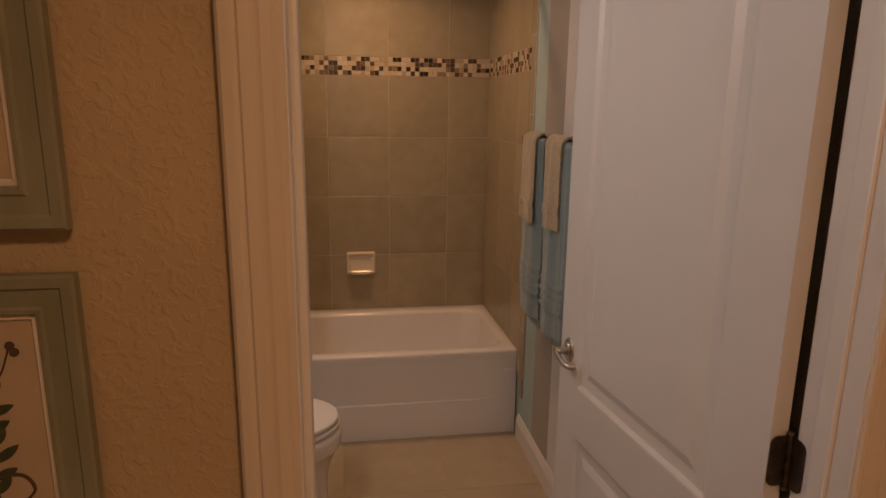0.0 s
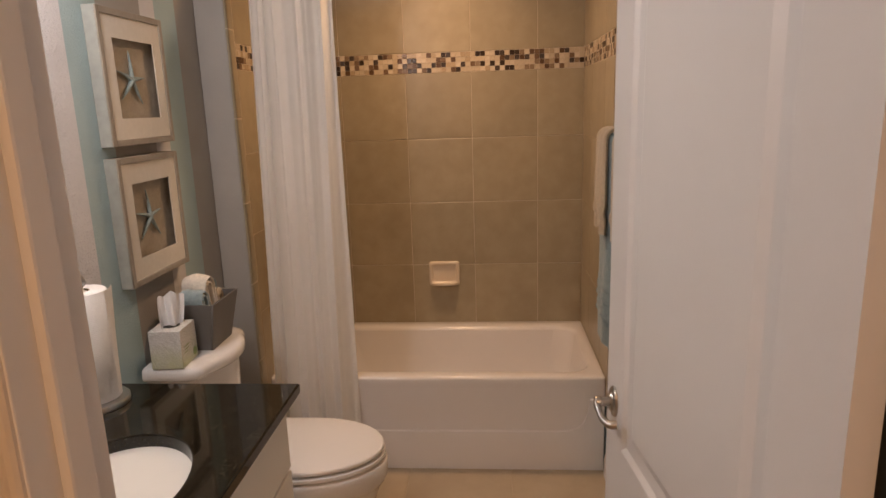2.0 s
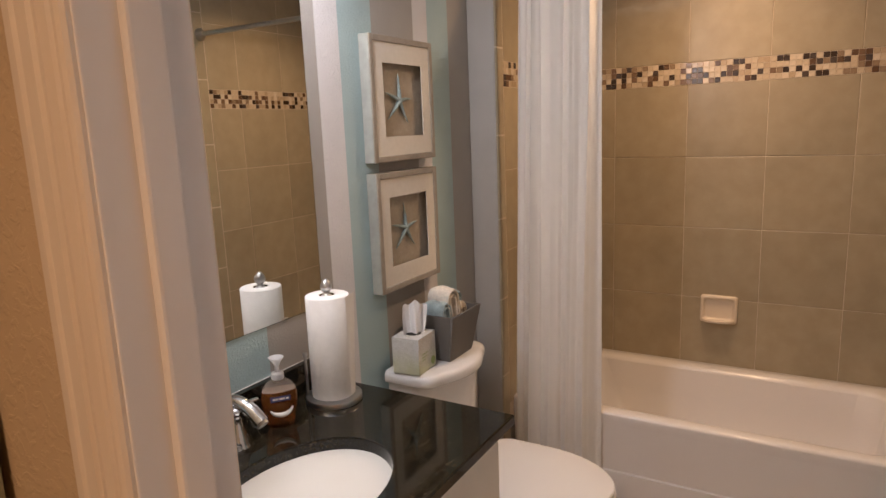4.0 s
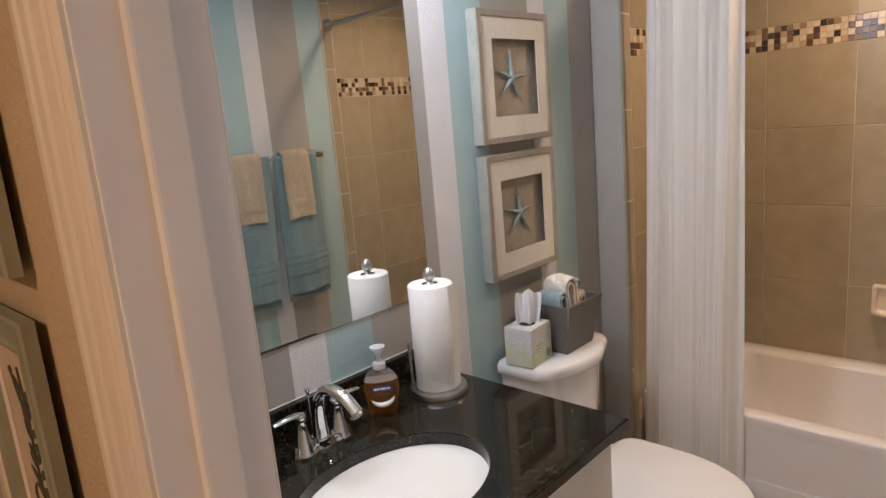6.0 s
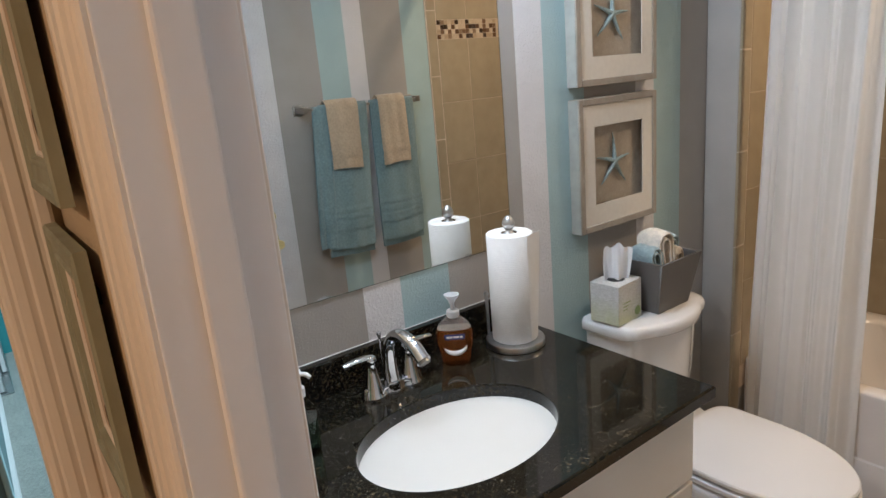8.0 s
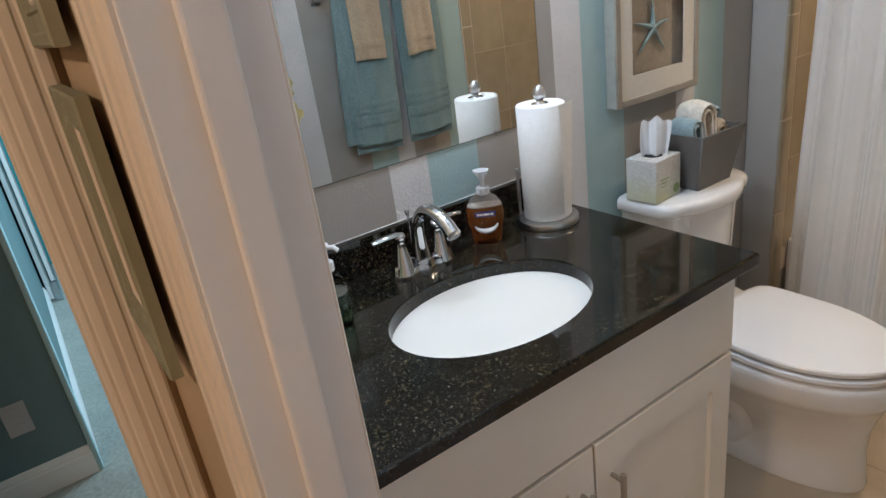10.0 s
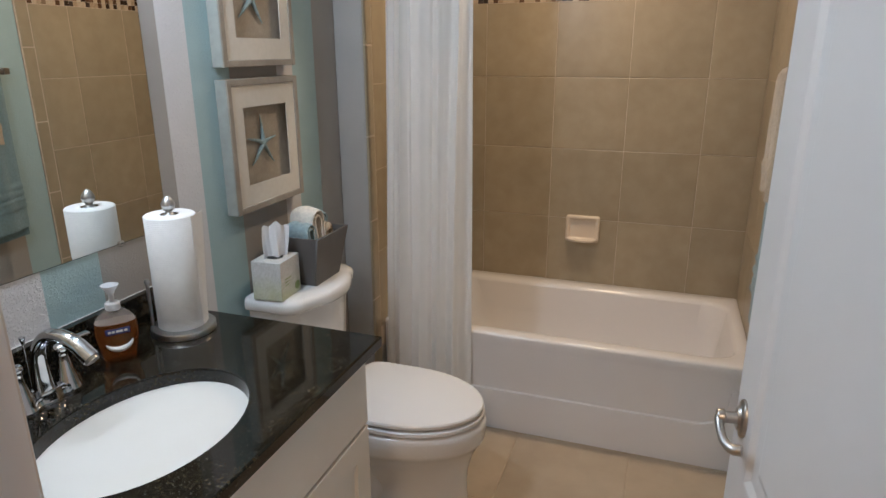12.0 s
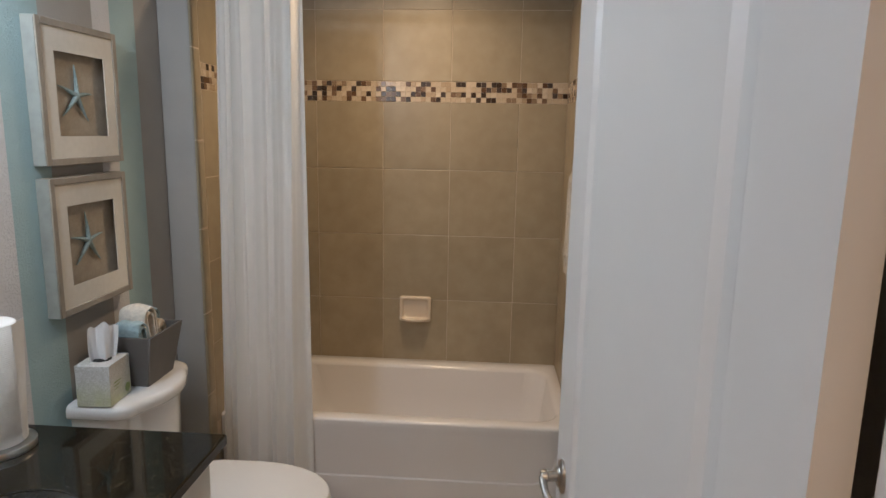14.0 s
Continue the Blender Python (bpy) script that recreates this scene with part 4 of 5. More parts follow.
def tissue_card():
    m, n, l, b = node_material("printed_tissue_card")
    co = n.new("ShaderNodeTexCoord")
    vo = n.new("ShaderNodeTexVoronoi")
    vo.feature, vo.distance = "DISTANCE_TO_EDGE", "EUCLIDEAN"
    vo.inputs["Scale"].default_value = 240
    l.new(co.outputs["Object"], vo.inputs["Vector"])
    r = n.new("ShaderNodeValToRGB")
    r.color_ramp.elements[0].position, r.color_ramp.elements[0].color = 0.03, (0.80, 0.80, 0.79, 1)
    r.color_ramp.elements[1].position, r.color_ramp.elements[1].color = 0.16, (0.44, 0.43, 0.40, 1)
    l.new(vo.outputs["Distance"], r.inputs["Fac"])
    sep = n.new("ShaderNodeSeparateXYZ")
    l.new(co.outputs["Object"], sep.inputs[0])
    ns = n.new("ShaderNodeTexNoise")
    ns.inputs["Scale"].default_value = 24
    l.new(co.outputs["Object"], ns.inputs["Vector"])
    mr = n.new("ShaderNodeMapRange")
    mr.inputs["From Min"].default_value, mr.inputs["From Max"].default_value = 0.085, 0.0
    l.new(sep.outputs["Z"], mr.inputs["Value"])
    mu = n.new("ShaderNodeMath")
    mu.operation = "MULTIPLY"
    l.new(mr.outputs["Result"], mu.inputs[0])
    l.new(ns.outputs["Fac"], mu.inputs[1])
    mix = n.new("ShaderNodeMix")
    mix.data_type = "RGBA"
    mix.inputs[7].default_value = (0.52, 0.56, 0.22, 1)
    l.new(r.outputs["Color"], mix.inputs[6])
    l.new(mu.outputs[0], mix.inputs[0])
    l.new(mix.outputs[2], b.inputs["Base Color"])
    b.inputs["Roughness"].default_value = 0.45
    return m


part("carton", box(x0, y0, z0, x1, y1, z1, 0.0015, 1), tissue_card(), tb)
# dark disc on the closed carton, coloured as the shade inside its slot
part("opening_shade", lathe([(0, 0), (0.026, 0), (0.026, 0.0012), (0, 0.0012)], (0.100, 2.075, z1), 24, cap=False), M_DARK, tb)
rows = []
rnd = random.Random(7)
for j in range(17):
    v = j / 16
    line = []
    for i in range(37):
        u = i / 36
        a = (u - 0.5) * 2
        pleat = 0.012 * math.sin(5.2 * a + 0.7) * (0.95 - 0.25 * v) + 0.003 * math.sin(12 * a + 3 * v)
        w = 0.047 * a * (0.74 + 0.32 * v - 0.18 * v * v)
        x = 0.102 + 0.62 * pleat + 0.78 * w + 0.004 * v
        y = 2.076 - 0.78 * pleat + 0.62 * w + 0.006 * v * v
        z = z1 - 0.006 + 0.112 * v * (1 - 0.14 * abs(a) ** 1.5 + 0.05 * math.sin(6.5 * a + 1)) + 0.002 * v * math.sin(17 * u)
        line.append((x, y, z))
    rows.append(line)
part("tissue", sheet(rows, 0.0006), M_TISSUE, tb, "crumpled white tissue", angle=80)
part("seal", lathe([(0, 0), (0.014, 0), (0.014, 0.0008), (0, 0.0008)], (x1, y1 - 0.022, z0 + 0.024), 20, axis="x", cap=False), M_LABELGREEN, tb, "round green printed mark")
bm = bmesh.new()
for k in range(3):
    box(x1 + 0.0002, y0 + 0.022, z0 + 0.062 - 0.010 * k, x1 + 0.0008, y0 + 0.060 - 0.008 * k, z0 + 0.065 - 0.010 * k, bm=bm)
part("print_lines", bm, M_LABELGREEN, tb, "small green printed lines")
tb.rotation_euler[2] = radians(4)

bin_ = thing("storage_bin", (0.118, 2.248, 0.789), "grey painted wooden bin with flared sides on the tank", "storage bin")


def flared(sx0, sy0, sx1, sy1, z):
    return [(sx0, sy0, z), (sx1, sy0, z), (sx1, sy1, z), (sx0, sy1, z)]


zb, zt = 0.7895, 0.951
B0, B1 = (0.055, 2.172, 0.180, 2.325), (0.030, 2.149, 0.208, 2.352)
t = 0.008
for name, a, b in (("front", (B0[2], B0[1], B0[2], B0[3]), (B1[2], B1[1], B1[2], B1[3])), ("back", (B0[0], B0[1], B0[0], B0[3]), (B1[0], B1[1], B1[0], B1[3]))):
    s = -t if name == "front" else t
    bm = rings([[(a[0], a[1], zb), (a[0], a[3], zb), (a[0] + s, a[3], zb), (a[0] + s, a[1], zb)], [(b[0], b[1], zt), (b[0], b[3], zt), (b[0] + s, b[3], zt), (b[0] + s, b[1], zt)]])
    part("side_board", bm, M_BIN, bin_)
for s, ka in ((t, 1), (-t, 3)):
    bm = rings([[(B0[0] + t, B0[ka], zb), (B0[2] - t, B0[ka], zb), (B0[2] - t, B0[ka] + s, zb), (B0[0] + t, B0[ka] + s, zb)],
                [(B1[0] + t, B1[ka], zt), (B1[2] - t, B1[ka], zt), (B1[2] - t, B1[ka] + s, zt), (B1[0] + t, B1[ka] + s, zt)]])
    part("end_board", bm, M_BIN, bin_)
part("bottom", box(B0[0] + t, B0[1] + t, zb, B0[2] - t, B0[3] - t, zb + 0.006), M_BIN, bin_)


def folded(x0, x1, foot, head, half, top, seed):
    """A thick folded washcloth stood on its ends, the soft fold upwards, two layers deep."""
    rnd = random.Random(seed)
    ph = [rnd.uniform(0, 6.3) for _ in range(3)]
    base = 0.797
    rows = []
    for j in range(15):
        w = j / 14
        x = x0 + (x1 - x0) * w
        round_end = 0.010 * (abs(2 * w - 1) ** 4)
        line = []
        for layer in (1.0, 0.55):
            h, tp = half * layer, top - (1 - layer) * half - round_end
            pts = []
            for i in range(7):
                pts.append((-h, base + (tp - h - base) * i / 6))
            for i in range(1, 12):
                a = math.pi * i / 12
                pts.append((-h * math.cos(a), tp - h + h * math.sin(a)))
            for i in range(7):
                pts.append((h, tp - h + (base - tp + h) * i / 6))
            line += pts if layer == 1.0 else pts[::-1]
        row = []
        for dy, z in line:
            g = (z - base) / (top - base)
            y = foot + (head - foot) * g + dy * (0.45 + 0.55 * g) + 0.0018 * math.sin(60 * z + ph[0] + 5 * w)
            row.append((x + 0.004 * math.sin(40 * z + ph[1]) * (1 if w > 0.5 else -1), y, z + 0.002 * math.sin(9 * w + ph[2])))
        rows.append(row)
    return sheet(rows, 0.006)


for x0_, x1_, foot, head, half, top_, mat_, word in ((0.080, 0.166, 2.204, 2.184, 0.028, 0.992, M_PALEBLUE, "folded pale blue washcloth standing in the bin"),
                                                     (0.078, 0.166, 2.246, 2.236, 0.038, 1.030, M_CREAM, "folded cream washcloth standing tall in the bin"),
                                                     (0.070, 0.138, 2.286, 2.312, 0.026, 1.004, M_PALEBLUE, "folded pale blue washcloth leaning in the bin"),
                                                     (0.142, 0.166, 2.284, 2.296, 0.020, 0.968, M_TAN, "folded tan washcloth low in the bin")):
    solid("folded_washcloth", folded(x0_, x1_, foot, head, half, top_, int(top_ * 1000)), mat_, ((x0_ + x1_) / 2, foot, 0.797), word, "washcloth", "folded washcloths", angle=80)

# ---------------------------------------------------------------- vanity
CT = 0.859
van = thing("vanity_cabinet", (0.28, 1.29, FLOOR), "off-white vanity cabinet with two shaker doors", "vanity cabinet")
part("carcass", box(0.004, 0.832, 0.09, 0.545, 1.745, 0.829, 0.002), M_CAB, van)
part("toe_kick", box(0.02, 0.836, FLOOR, 0.475, 1.740, 0.09), M_CAB, van)
part("drawer_front", box(0.545, 0.838, 0.632, 0.564, 1.741, 0.815, 0.003), M_CAB, van, "plain false drawer front")


def shaker(y0, y1, z0, z1):
    bm = bmesh.new()
    x = 0.545
    fx, d = 0.564, 0.010
    loops = []
    for ins, dep in ((0.0, -0.019), (0.0, -0.002), (0.002, 0.0), (0.068, 0.0), (0.0685, -d + 0.001), (0.070, -d)):
        loops.append([(fx + dep, y0 + ins, z0 + ins), (fx + dep, y1 - ins, z0 + ins), (fx + dep, y1 - ins, z1 - ins), (fx + dep, y0 + ins, z1 - ins)])
    return rings(loops, bm)


for y0, y1, hy in ((0.838, 1.305, 1.270), (1.310, 1.741, 1.352)):
    dr = part("cabinet_door", shaker(y0, y1, 0.10, 0.622), M_CAB, van, "off-white shaker door", angle=20)
    h = tube([(0.592, hy, 0.428), (0.592, hy, 0.545)], 0.006, 14)
    for zz in (0.452, 0.528):
        tube([(0.563, hy, zz), (0.592, hy, zz)], 0.005, 12, h)
    part("handle", h, M_NICKEL, dr, "brushed nickel bar handle")

# stone top with an oval hole, bullnose front
SX, SY, SA, SB = 0.346, 1.277, 0.161, 0.216
top = thing("countertop", (0.30, 1.29, CT - 0.03), "polished black granite vanity top with backsplash", "countertop")
bm = bmesh.new()
N = 96
x0, x1, y0, y1, b = 0.004, 0.598, 0.829, 1.764, 0.004


def rect_loop(ins, z, xi=None):
    """Outline of the slab, point by point in step with the oval; the wall sides stay straight."""
    out = []
    X0, X1, Y0, Y1 = x0, x1 - ins, y0, y1 - ins
    for i in range(N):
        a = 2 * math.pi * i / N
        c, s = math.cos(a), math.sin(a)
        ks = []
        if c > 1e-9: ks.append((X1 - SX) / c)
        if c < -1e-9: ks.append((X0 - SX) / c)
        if s > 1e-9: ks.append((Y1 - SY) / s)
        if s < -1e-9: ks.append((Y0 - SY) / s)
        k = min(ks)
        out.append([SX + c * k, SY + s * k, z])
    for cx, cy in ((X0, Y0), (X1, Y0), (X1, Y1), (X0, Y1)):
        j = min(range(N), key=lambda q: (out[q][0] - cx) ** 2 + (out[q][1] - cy) ** 2)
        out[j][0], out[j][1] = cx, cy
    return out


def oval(z, grow=0.0):
    out = []
    for i in range(N):
        a = 2 * math.pi * i / N
        c, s = math.cos(a), math.sin(a)
        k = 1 / math.sqrt((c / (SA + grow)) ** 2 + (s / (SB + grow)) ** 2)
        out.append((SX + c * k, SY + s * k, z))
    return out


zt, zb = CT, CT - 0.030
loops = [oval(zb), oval(zt - 0.004), oval(zt - 0.001, 0.001), oval(zt, 0.004), rect_loop(b, zt), rect_loop(b * 0.5, zt - 0.0015), rect_loop(b * 0.15, zt - 0.005), rect_loop(0, zt - b),
         rect_loop(0, zb + b), rect_loop(b * 0.15, zb + 0.005), rect_loop(b * 0.5, zb + 0.0015), rect_loop(b, zb), oval(zb)]
rings(loops, bm, False, False)
part("slab", bm, M_GRANITE, top, angle=50)
part("backsplash", box(0.001, 0.829, CT, 0.021, 1.764, 0.943, 0.002), M_GRANITE, top, "black granite backsplash")
part("caulk_line", box(0.001, 0.83, 0.9432, 0.004, 1.764, 0.9446, 0.0005, 1), M_TRIM, top, "thin white caulk line")

sink = thing("sink_basin", (SX, SY, 0.70), "white oval undermount sink basin", "sink")
loops = []
for k, d in ((1.10, 0.0), (1.02, 0.0), (1.0, -0.004), (0.985, -0.02), (0.95, -0.055), (0.88, -0.09), (0.76, -0.118), (0.58, -0.136), (0.36, -0.146), (0.13, -0.150), (0.11, -0.156)):
    loops.append([(SX + (p[0] - SX) * k, SY + (p[1] - SY) * k, CT - 0.0305 + d) for p in oval(0)])
bm = rings(loops, None, False, True)
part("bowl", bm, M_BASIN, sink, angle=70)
part("drain", lathe([(0, 0.004), (0.012, 0.004), (0.018, 0.002), (0.022, 0.0), (0, 0)][::-1], (SX, SY, CT - 0.184), 24, cap=False), M_CHROME, sink, "chrome drain")

FX, FY = 0.101, 1.279
fau = thing("faucet", (FX, FY, CT), "chrome two-handle centerset faucet with an arched spout", "faucet")
# base plate: three merged swells with a fine edge all round
loops = []
for k, h in ((1.0, 0.0005), (1.0, 0.005), (0.97, 0.009), (0.90, 0.013), (0.86, 0.020), (0.82, 0.024)):
    lp = []
    for i in range(64):
        a = 2 * math.pi * i / 64
        c, s_ = math.cos(a), math.sin(a)
        half = 0.0215 + 0.0065 * math.cos(3 * math.pi * max(-1, min(1, s_)) * 0.68) ** 2
        lp.append((FX + half * k * math.copysign(abs(c) ** 0.8, c), FY + (0.080 - 0.028 * (1 - k)) * math.copysign(abs(s_) ** 0.9, s_), CT + h + (0.004 * math.cos(3 * math.pi * s_ * 0.68) if k < 0.95 else 0)))
    loops.append(lp)
part("base", rings(loops), M_CHROME, fau, angle=50)
sp = arc([(FX, FY, CT + 0.014), (FX - 0.002, FY, CT + 0.060), (FX + 0.004, FY, CT + 0.106), (FX + 0.028, FY, CT + 0.139), (FX + 0.064, FY, CT + 0.148), (FX + 0.104, FY, CT + 0.138), (FX + 0.138, FY, CT + 0.113)], 8)
rad = [0.0200 - 0.0070 * min(1, i / 16) + 0.0032 * max(0, (i - 24) / 24) for i in range(len(sp))]
part("spout", tube(sp, rad, 24), M_CHROME, fau, angle=60)
part("aerator", tube([sp[-1] + Vector((-0.003, 0, 0.002)), sp[-1] + Vector((0.003, 0, -0.004))], 0.0125, 18), M_NICKEL, fau, "grey aerator ring")
for s in (-1, 1):
    hy = FY + s * 0.049
    hb = part("handle_body", lathe([(0.0265, 0.0), (0.0245, 0.006), (0.0235, 0.010), (0.0185, 0.030), (0.0135, 0.052), (0.0105, 0.070), (0.0105, 0.076), (0.0125, 0.079), (0.0130, 0.086), (0.0110, 0.091), (0.0, 0.093)], (FX, hy, CT + 0.006), 32), M_CHROME, fau, angle=60)
    lp = arc([(FX - 0.002, hy - s * 0.008, CT + 0.091), (FX, hy + s * 0.010, CT + 0.097), (FX, hy + s * 0.034, CT + 0.098), (FX - 0.001, hy + s * 0.056, CT + 0.096), (FX - 0.002, hy + s * 0.066, CT + 0.095)], 6)
    part("lever", tube(lp, [0.0118 - 0.0045 * (i / len(lp)) for i in range(len(lp))], 14, None, 0.55), M_CHROME, hb, "chrome lever handle", angle=60)
rodb = tube([(FX - 0.028, FY - 0.004, CT + 0.010), (FX - 0.028, FY - 0.004, CT + 0.122)], 0.0025, 10)
lathe([(0.0028, 0), (0.0042, 0.006), (0.0060, 0.013), (0.0060, 0.015), (0, 0.0155)], (FX - 0.028, FY - 0.004, CT + 0.118), 16, rodb)
part("lift_rod", rodb, M_CHROME, fau, "chrome drain lift rod")

# bottles
soap = thing("soap_dispenser", (0.098, 1.468, CT), "clear pump bottle half full of amber hand soap", "soap dispenser")
bx, by = 0.098, 1.468


def bottle(levels, power=2.3):
    return rings([ellipse(bx, by, a, b, CT + z, 40, power) for a, b, z in levels])


part("bottle", bottle([(0.0212, 0.0385, 0.0925), (0.0195, 0.0345, 0.102), (0.0165, 0.028, 0.111), (0.0125, 0.0185, 0.119), (0.0115, 0.0125, 0.125)]), M_BOTTLE, soap, angle=60)
part("liquid", bottle([(0.018, 0.0275, 0.0), (0.0205, 0.0305, 0.003), (0.0212, 0.0318, 0.010), (0.0218, 0.0345, 0.028), (0.0226, 0.0388, 0.050), (0.0228, 0.0405, 0.070), (0.0222, 0.0400, 0.084), (0.0213, 0.0386, 0.092)]), M_AMBER, soap, "amber liquid soap", angle=60)
part("collar", lathe([(0.0125, 0.120), (0.0145, 0.122), (0.0145, 0.136), (0.012, 0.139), (0.006, 0.140)], (bx, by, CT), 24), M_PUMPCLEAR, soap, "milky screw collar")
pump = lathe([(0.0052, 0.139), (0.0052, 0.156), (0.0075, 0.159), (0.0085, 0.164), (0.0165, 0.175), (0.0175, 0.178), (0.0150, 0.1785), (0.006, 0.170), (0, 0.169)], (bx, by, CT), 24, cap=False)
tube(arc([(bx, by, CT + 0.164), (bx - 0.014, by + 0.006, CT + 0.166), (bx - 0.024, by + 0.010, CT + 0.162)], 5), [0.0048] * 11, 10, pump)
part("pump", pump, M_PUMPCLEAR, soap, "translucent pump head")
lab = part("label", rings([[(bx + 0.0214 + (0.0016 if k else 0), by + u, CT + z) for u, z in ((-0.022, 0.070), (0.022, 0.070), (0.023, 0.083), (-0.023, 0.083))] for k in (0, 1)]), M_NAVY, soap, "navy printed name panel")
bm = bmesh.new()
for k, w in enumerate((0.006, 0.005, 0.007, 0.005, 0.006)):
    box(bx + 0.0232, by - 0.018 + 0.0075 * k, CT + 0.0740, bx + 0.0236, by - 0.018 + 0.0075 * k + w, CT + 0.0790, bm=bm)
part("name_bars", bm, M_LABELWHITE, lab)
pts = []
for k in range(15):
    a = radians(200 + 150 * k / 14)
    pts.append((bx + 0.0222, by + 0.026 * math.cos(a), CT + 0.056 + 0.022 * math.sin(a)))
part("crescent", tube(pts, [0.001 + 0.0055 * math.sin(math.pi * k / 14) for k in range(15)], 8), M_LABELWHITE, soap, "white printed crescent")

soap.rotation_euler[2] = radians(-38)
soap.scale = (1.06, 1.06, 0.98)

gx, gy = 0.192, 1.020
gs = thing("hand_soap_bottle", (gx, gy, CT), "clear pump bottle of green hand soap", "soap bottle")
part("bottle", lathe([(0.030, 0.0725), (0.030, 0.085), (0.027, 0.100), (0.016, 0.110), (0.013, 0.116), (0.013, 0.122)], (gx, gy, CT), 28), M_CLEAR, gs, angle=60)
part("liquid", lathe([(0.026, 0), (0.029, 0.003), (0.030, 0.01), (0.030, 0.072)], (gx, gy, CT), 28), M_GREEN, gs, "green liquid soap", angle=60)
pump = lathe([(0.0145, 0.118), (0.0145, 0.135), (0.006, 0.138), (0.006, 0.158), (0.012, 0.160), (0.012, 0.170), (0.0, 0.172)], (gx, gy, CT), 20)
tube([(gx, gy, CT + 0.165), (gx + 0.022, gy + 0.014, CT + 0.166), (gx + 0.028, gy + 0.018, CT + 0.160)], 0.0042, 10, pump)
part("pump", pump, M_PUMP, gs, "white pump head")

# potted orchid at the end of the counter, beside the doorway wall
ox, oy = 0.125, 0.925
orchid = thing("potted_orchid", (ox, oy, CT), "pale yellow orchid sprig in a small white pot", "orchid")
part("pot", lathe([(0.0, 0.0), (0.028, 0.0), (0.031, 0.003), (0.040, 0.062), (0.042, 0.066), (0.042, 0.074), (0.038, 0.074), (0.036, 0.060), (0.0, 0.060)], (ox, oy, CT), 28, cap=False), M_CHINA, orchid, angle=50)
for k, a in enumerate((20, 150, 265)):
    ca, sa = math.cos(radians(a)), math.sin(radians(a))
    rows = []
    for j in range(9):
        v = j / 8
        r_, h_ = 0.075 * v, 0.060 + 0.05 * math.sin(2.3 * v)
        w_ = 0.014 * math.sin(math.pi * min(0.97, 0.12 + 0.85 * v)) + 0.001
        rows.append([(ox + ca * r_ - sa * w_ * q * 0.5, oy + sa * r_ + ca * w_ * q * 0.5, CT + h_ + 0.003 * abs(q)) for q in (-2, -1, 0, 1, 2)])
    part("leaf", sheet(rows, 0.0016), M_ORCHID_LEAF, orchid, "dark green strap leaf", angle=80)
spray = arc([(ox, oy, CT + 0.055), (ox, oy + 0.01, CT + 0.20), (ox + 0.004, oy + 0.045, CT + 0.36), (ox + 0.012, oy + 0.088, CT + 0.43), (ox + 0.018, oy + 0.112, CT + 0.40)], 8)
part("stem", tube(spray, 0.0022, 8), M_ORCHID_LEAF, orchid, "thin green stem", angle=60)
for cx_, cy_, cz_, tilt in ((ox + 0.020, oy + 0.103, CT + 0.448, 0.2), (ox + 0.024, oy + 0.108, CT + 0.402, 0.9)):
    bloom = bmesh.new()
    for k in range(5):
        a = radians(90 + 72 * k) + tilt
        rows = []
        for j in range(6):
            v = j / 5
            w_ = 0.0095 * math.sin(math.pi * (0.10 + 0.82 * v)) ** 0.7
            rows.append([(cx_ + 0.004 * v + 0.003 * abs(q), cy_ + math.cos(a) * 0.023 * v - math.sin(a) * w_ * q, cz_ + math.sin(a) * 0.023 * v + math.cos(a) * w_ * q) for q in (-1, -0.5, 0, 0.5, 1)])
        sheet(rows, 0.0008, bloom)
    part("flower", bloom, M_PETAL, orchid, "pale yellow flower", angle=80)

# paper towels
PX, PY = 0.123, 1.641
hold = thing("paper_towel_holder", (PX, PY, CT), "brushed steel paper towel holder with a finial", "paper towel holder")
part("base", lathe([(0.0, 0.0), (0.074, 0.0), (0.0755, 0.0012), (0.0755, 0.0145), (0.074, 0.0165), (0.068, 0.017), (0.0, 0.017)], (PX, PY, CT), 48), M_BASE, hold, angle=40)
part("post", tube([(PX, PY, CT + 0.015), (PX, PY, CT + 0.300)], 0.006, 14), M_STEEL, hold)
part("finial", lathe([(0.0, 0.282), (0.014, 0.282), (0.015, 0.290), (0.009, 0.294), (0.0075, 0.299), (0.012, 0.303), (0.0155, 0.311), (0.0155, 0.318), (0.011, 0.327), (0.006, 0.333), (0.0, 0.336)], (PX, PY, CT), 28), M_STEEL, hold, "polished egg-shaped finial", angle=50)
ax, ay = PX - 0.060, PY - 0.036
armb = tube([(ax, ay, CT + 0.012), (ax, ay, CT + 0.125)], 0.0042, 12)
lathe([(0, -0.004), (0.005, -0.003), (0.0068, 0.002), (0.005, 0.008), (0, 0.010)], (ax, ay, CT + 0.127), 16, armb, cap=False)
part("arm", armb, M_STEEL, hold, "thin steel tension arm")


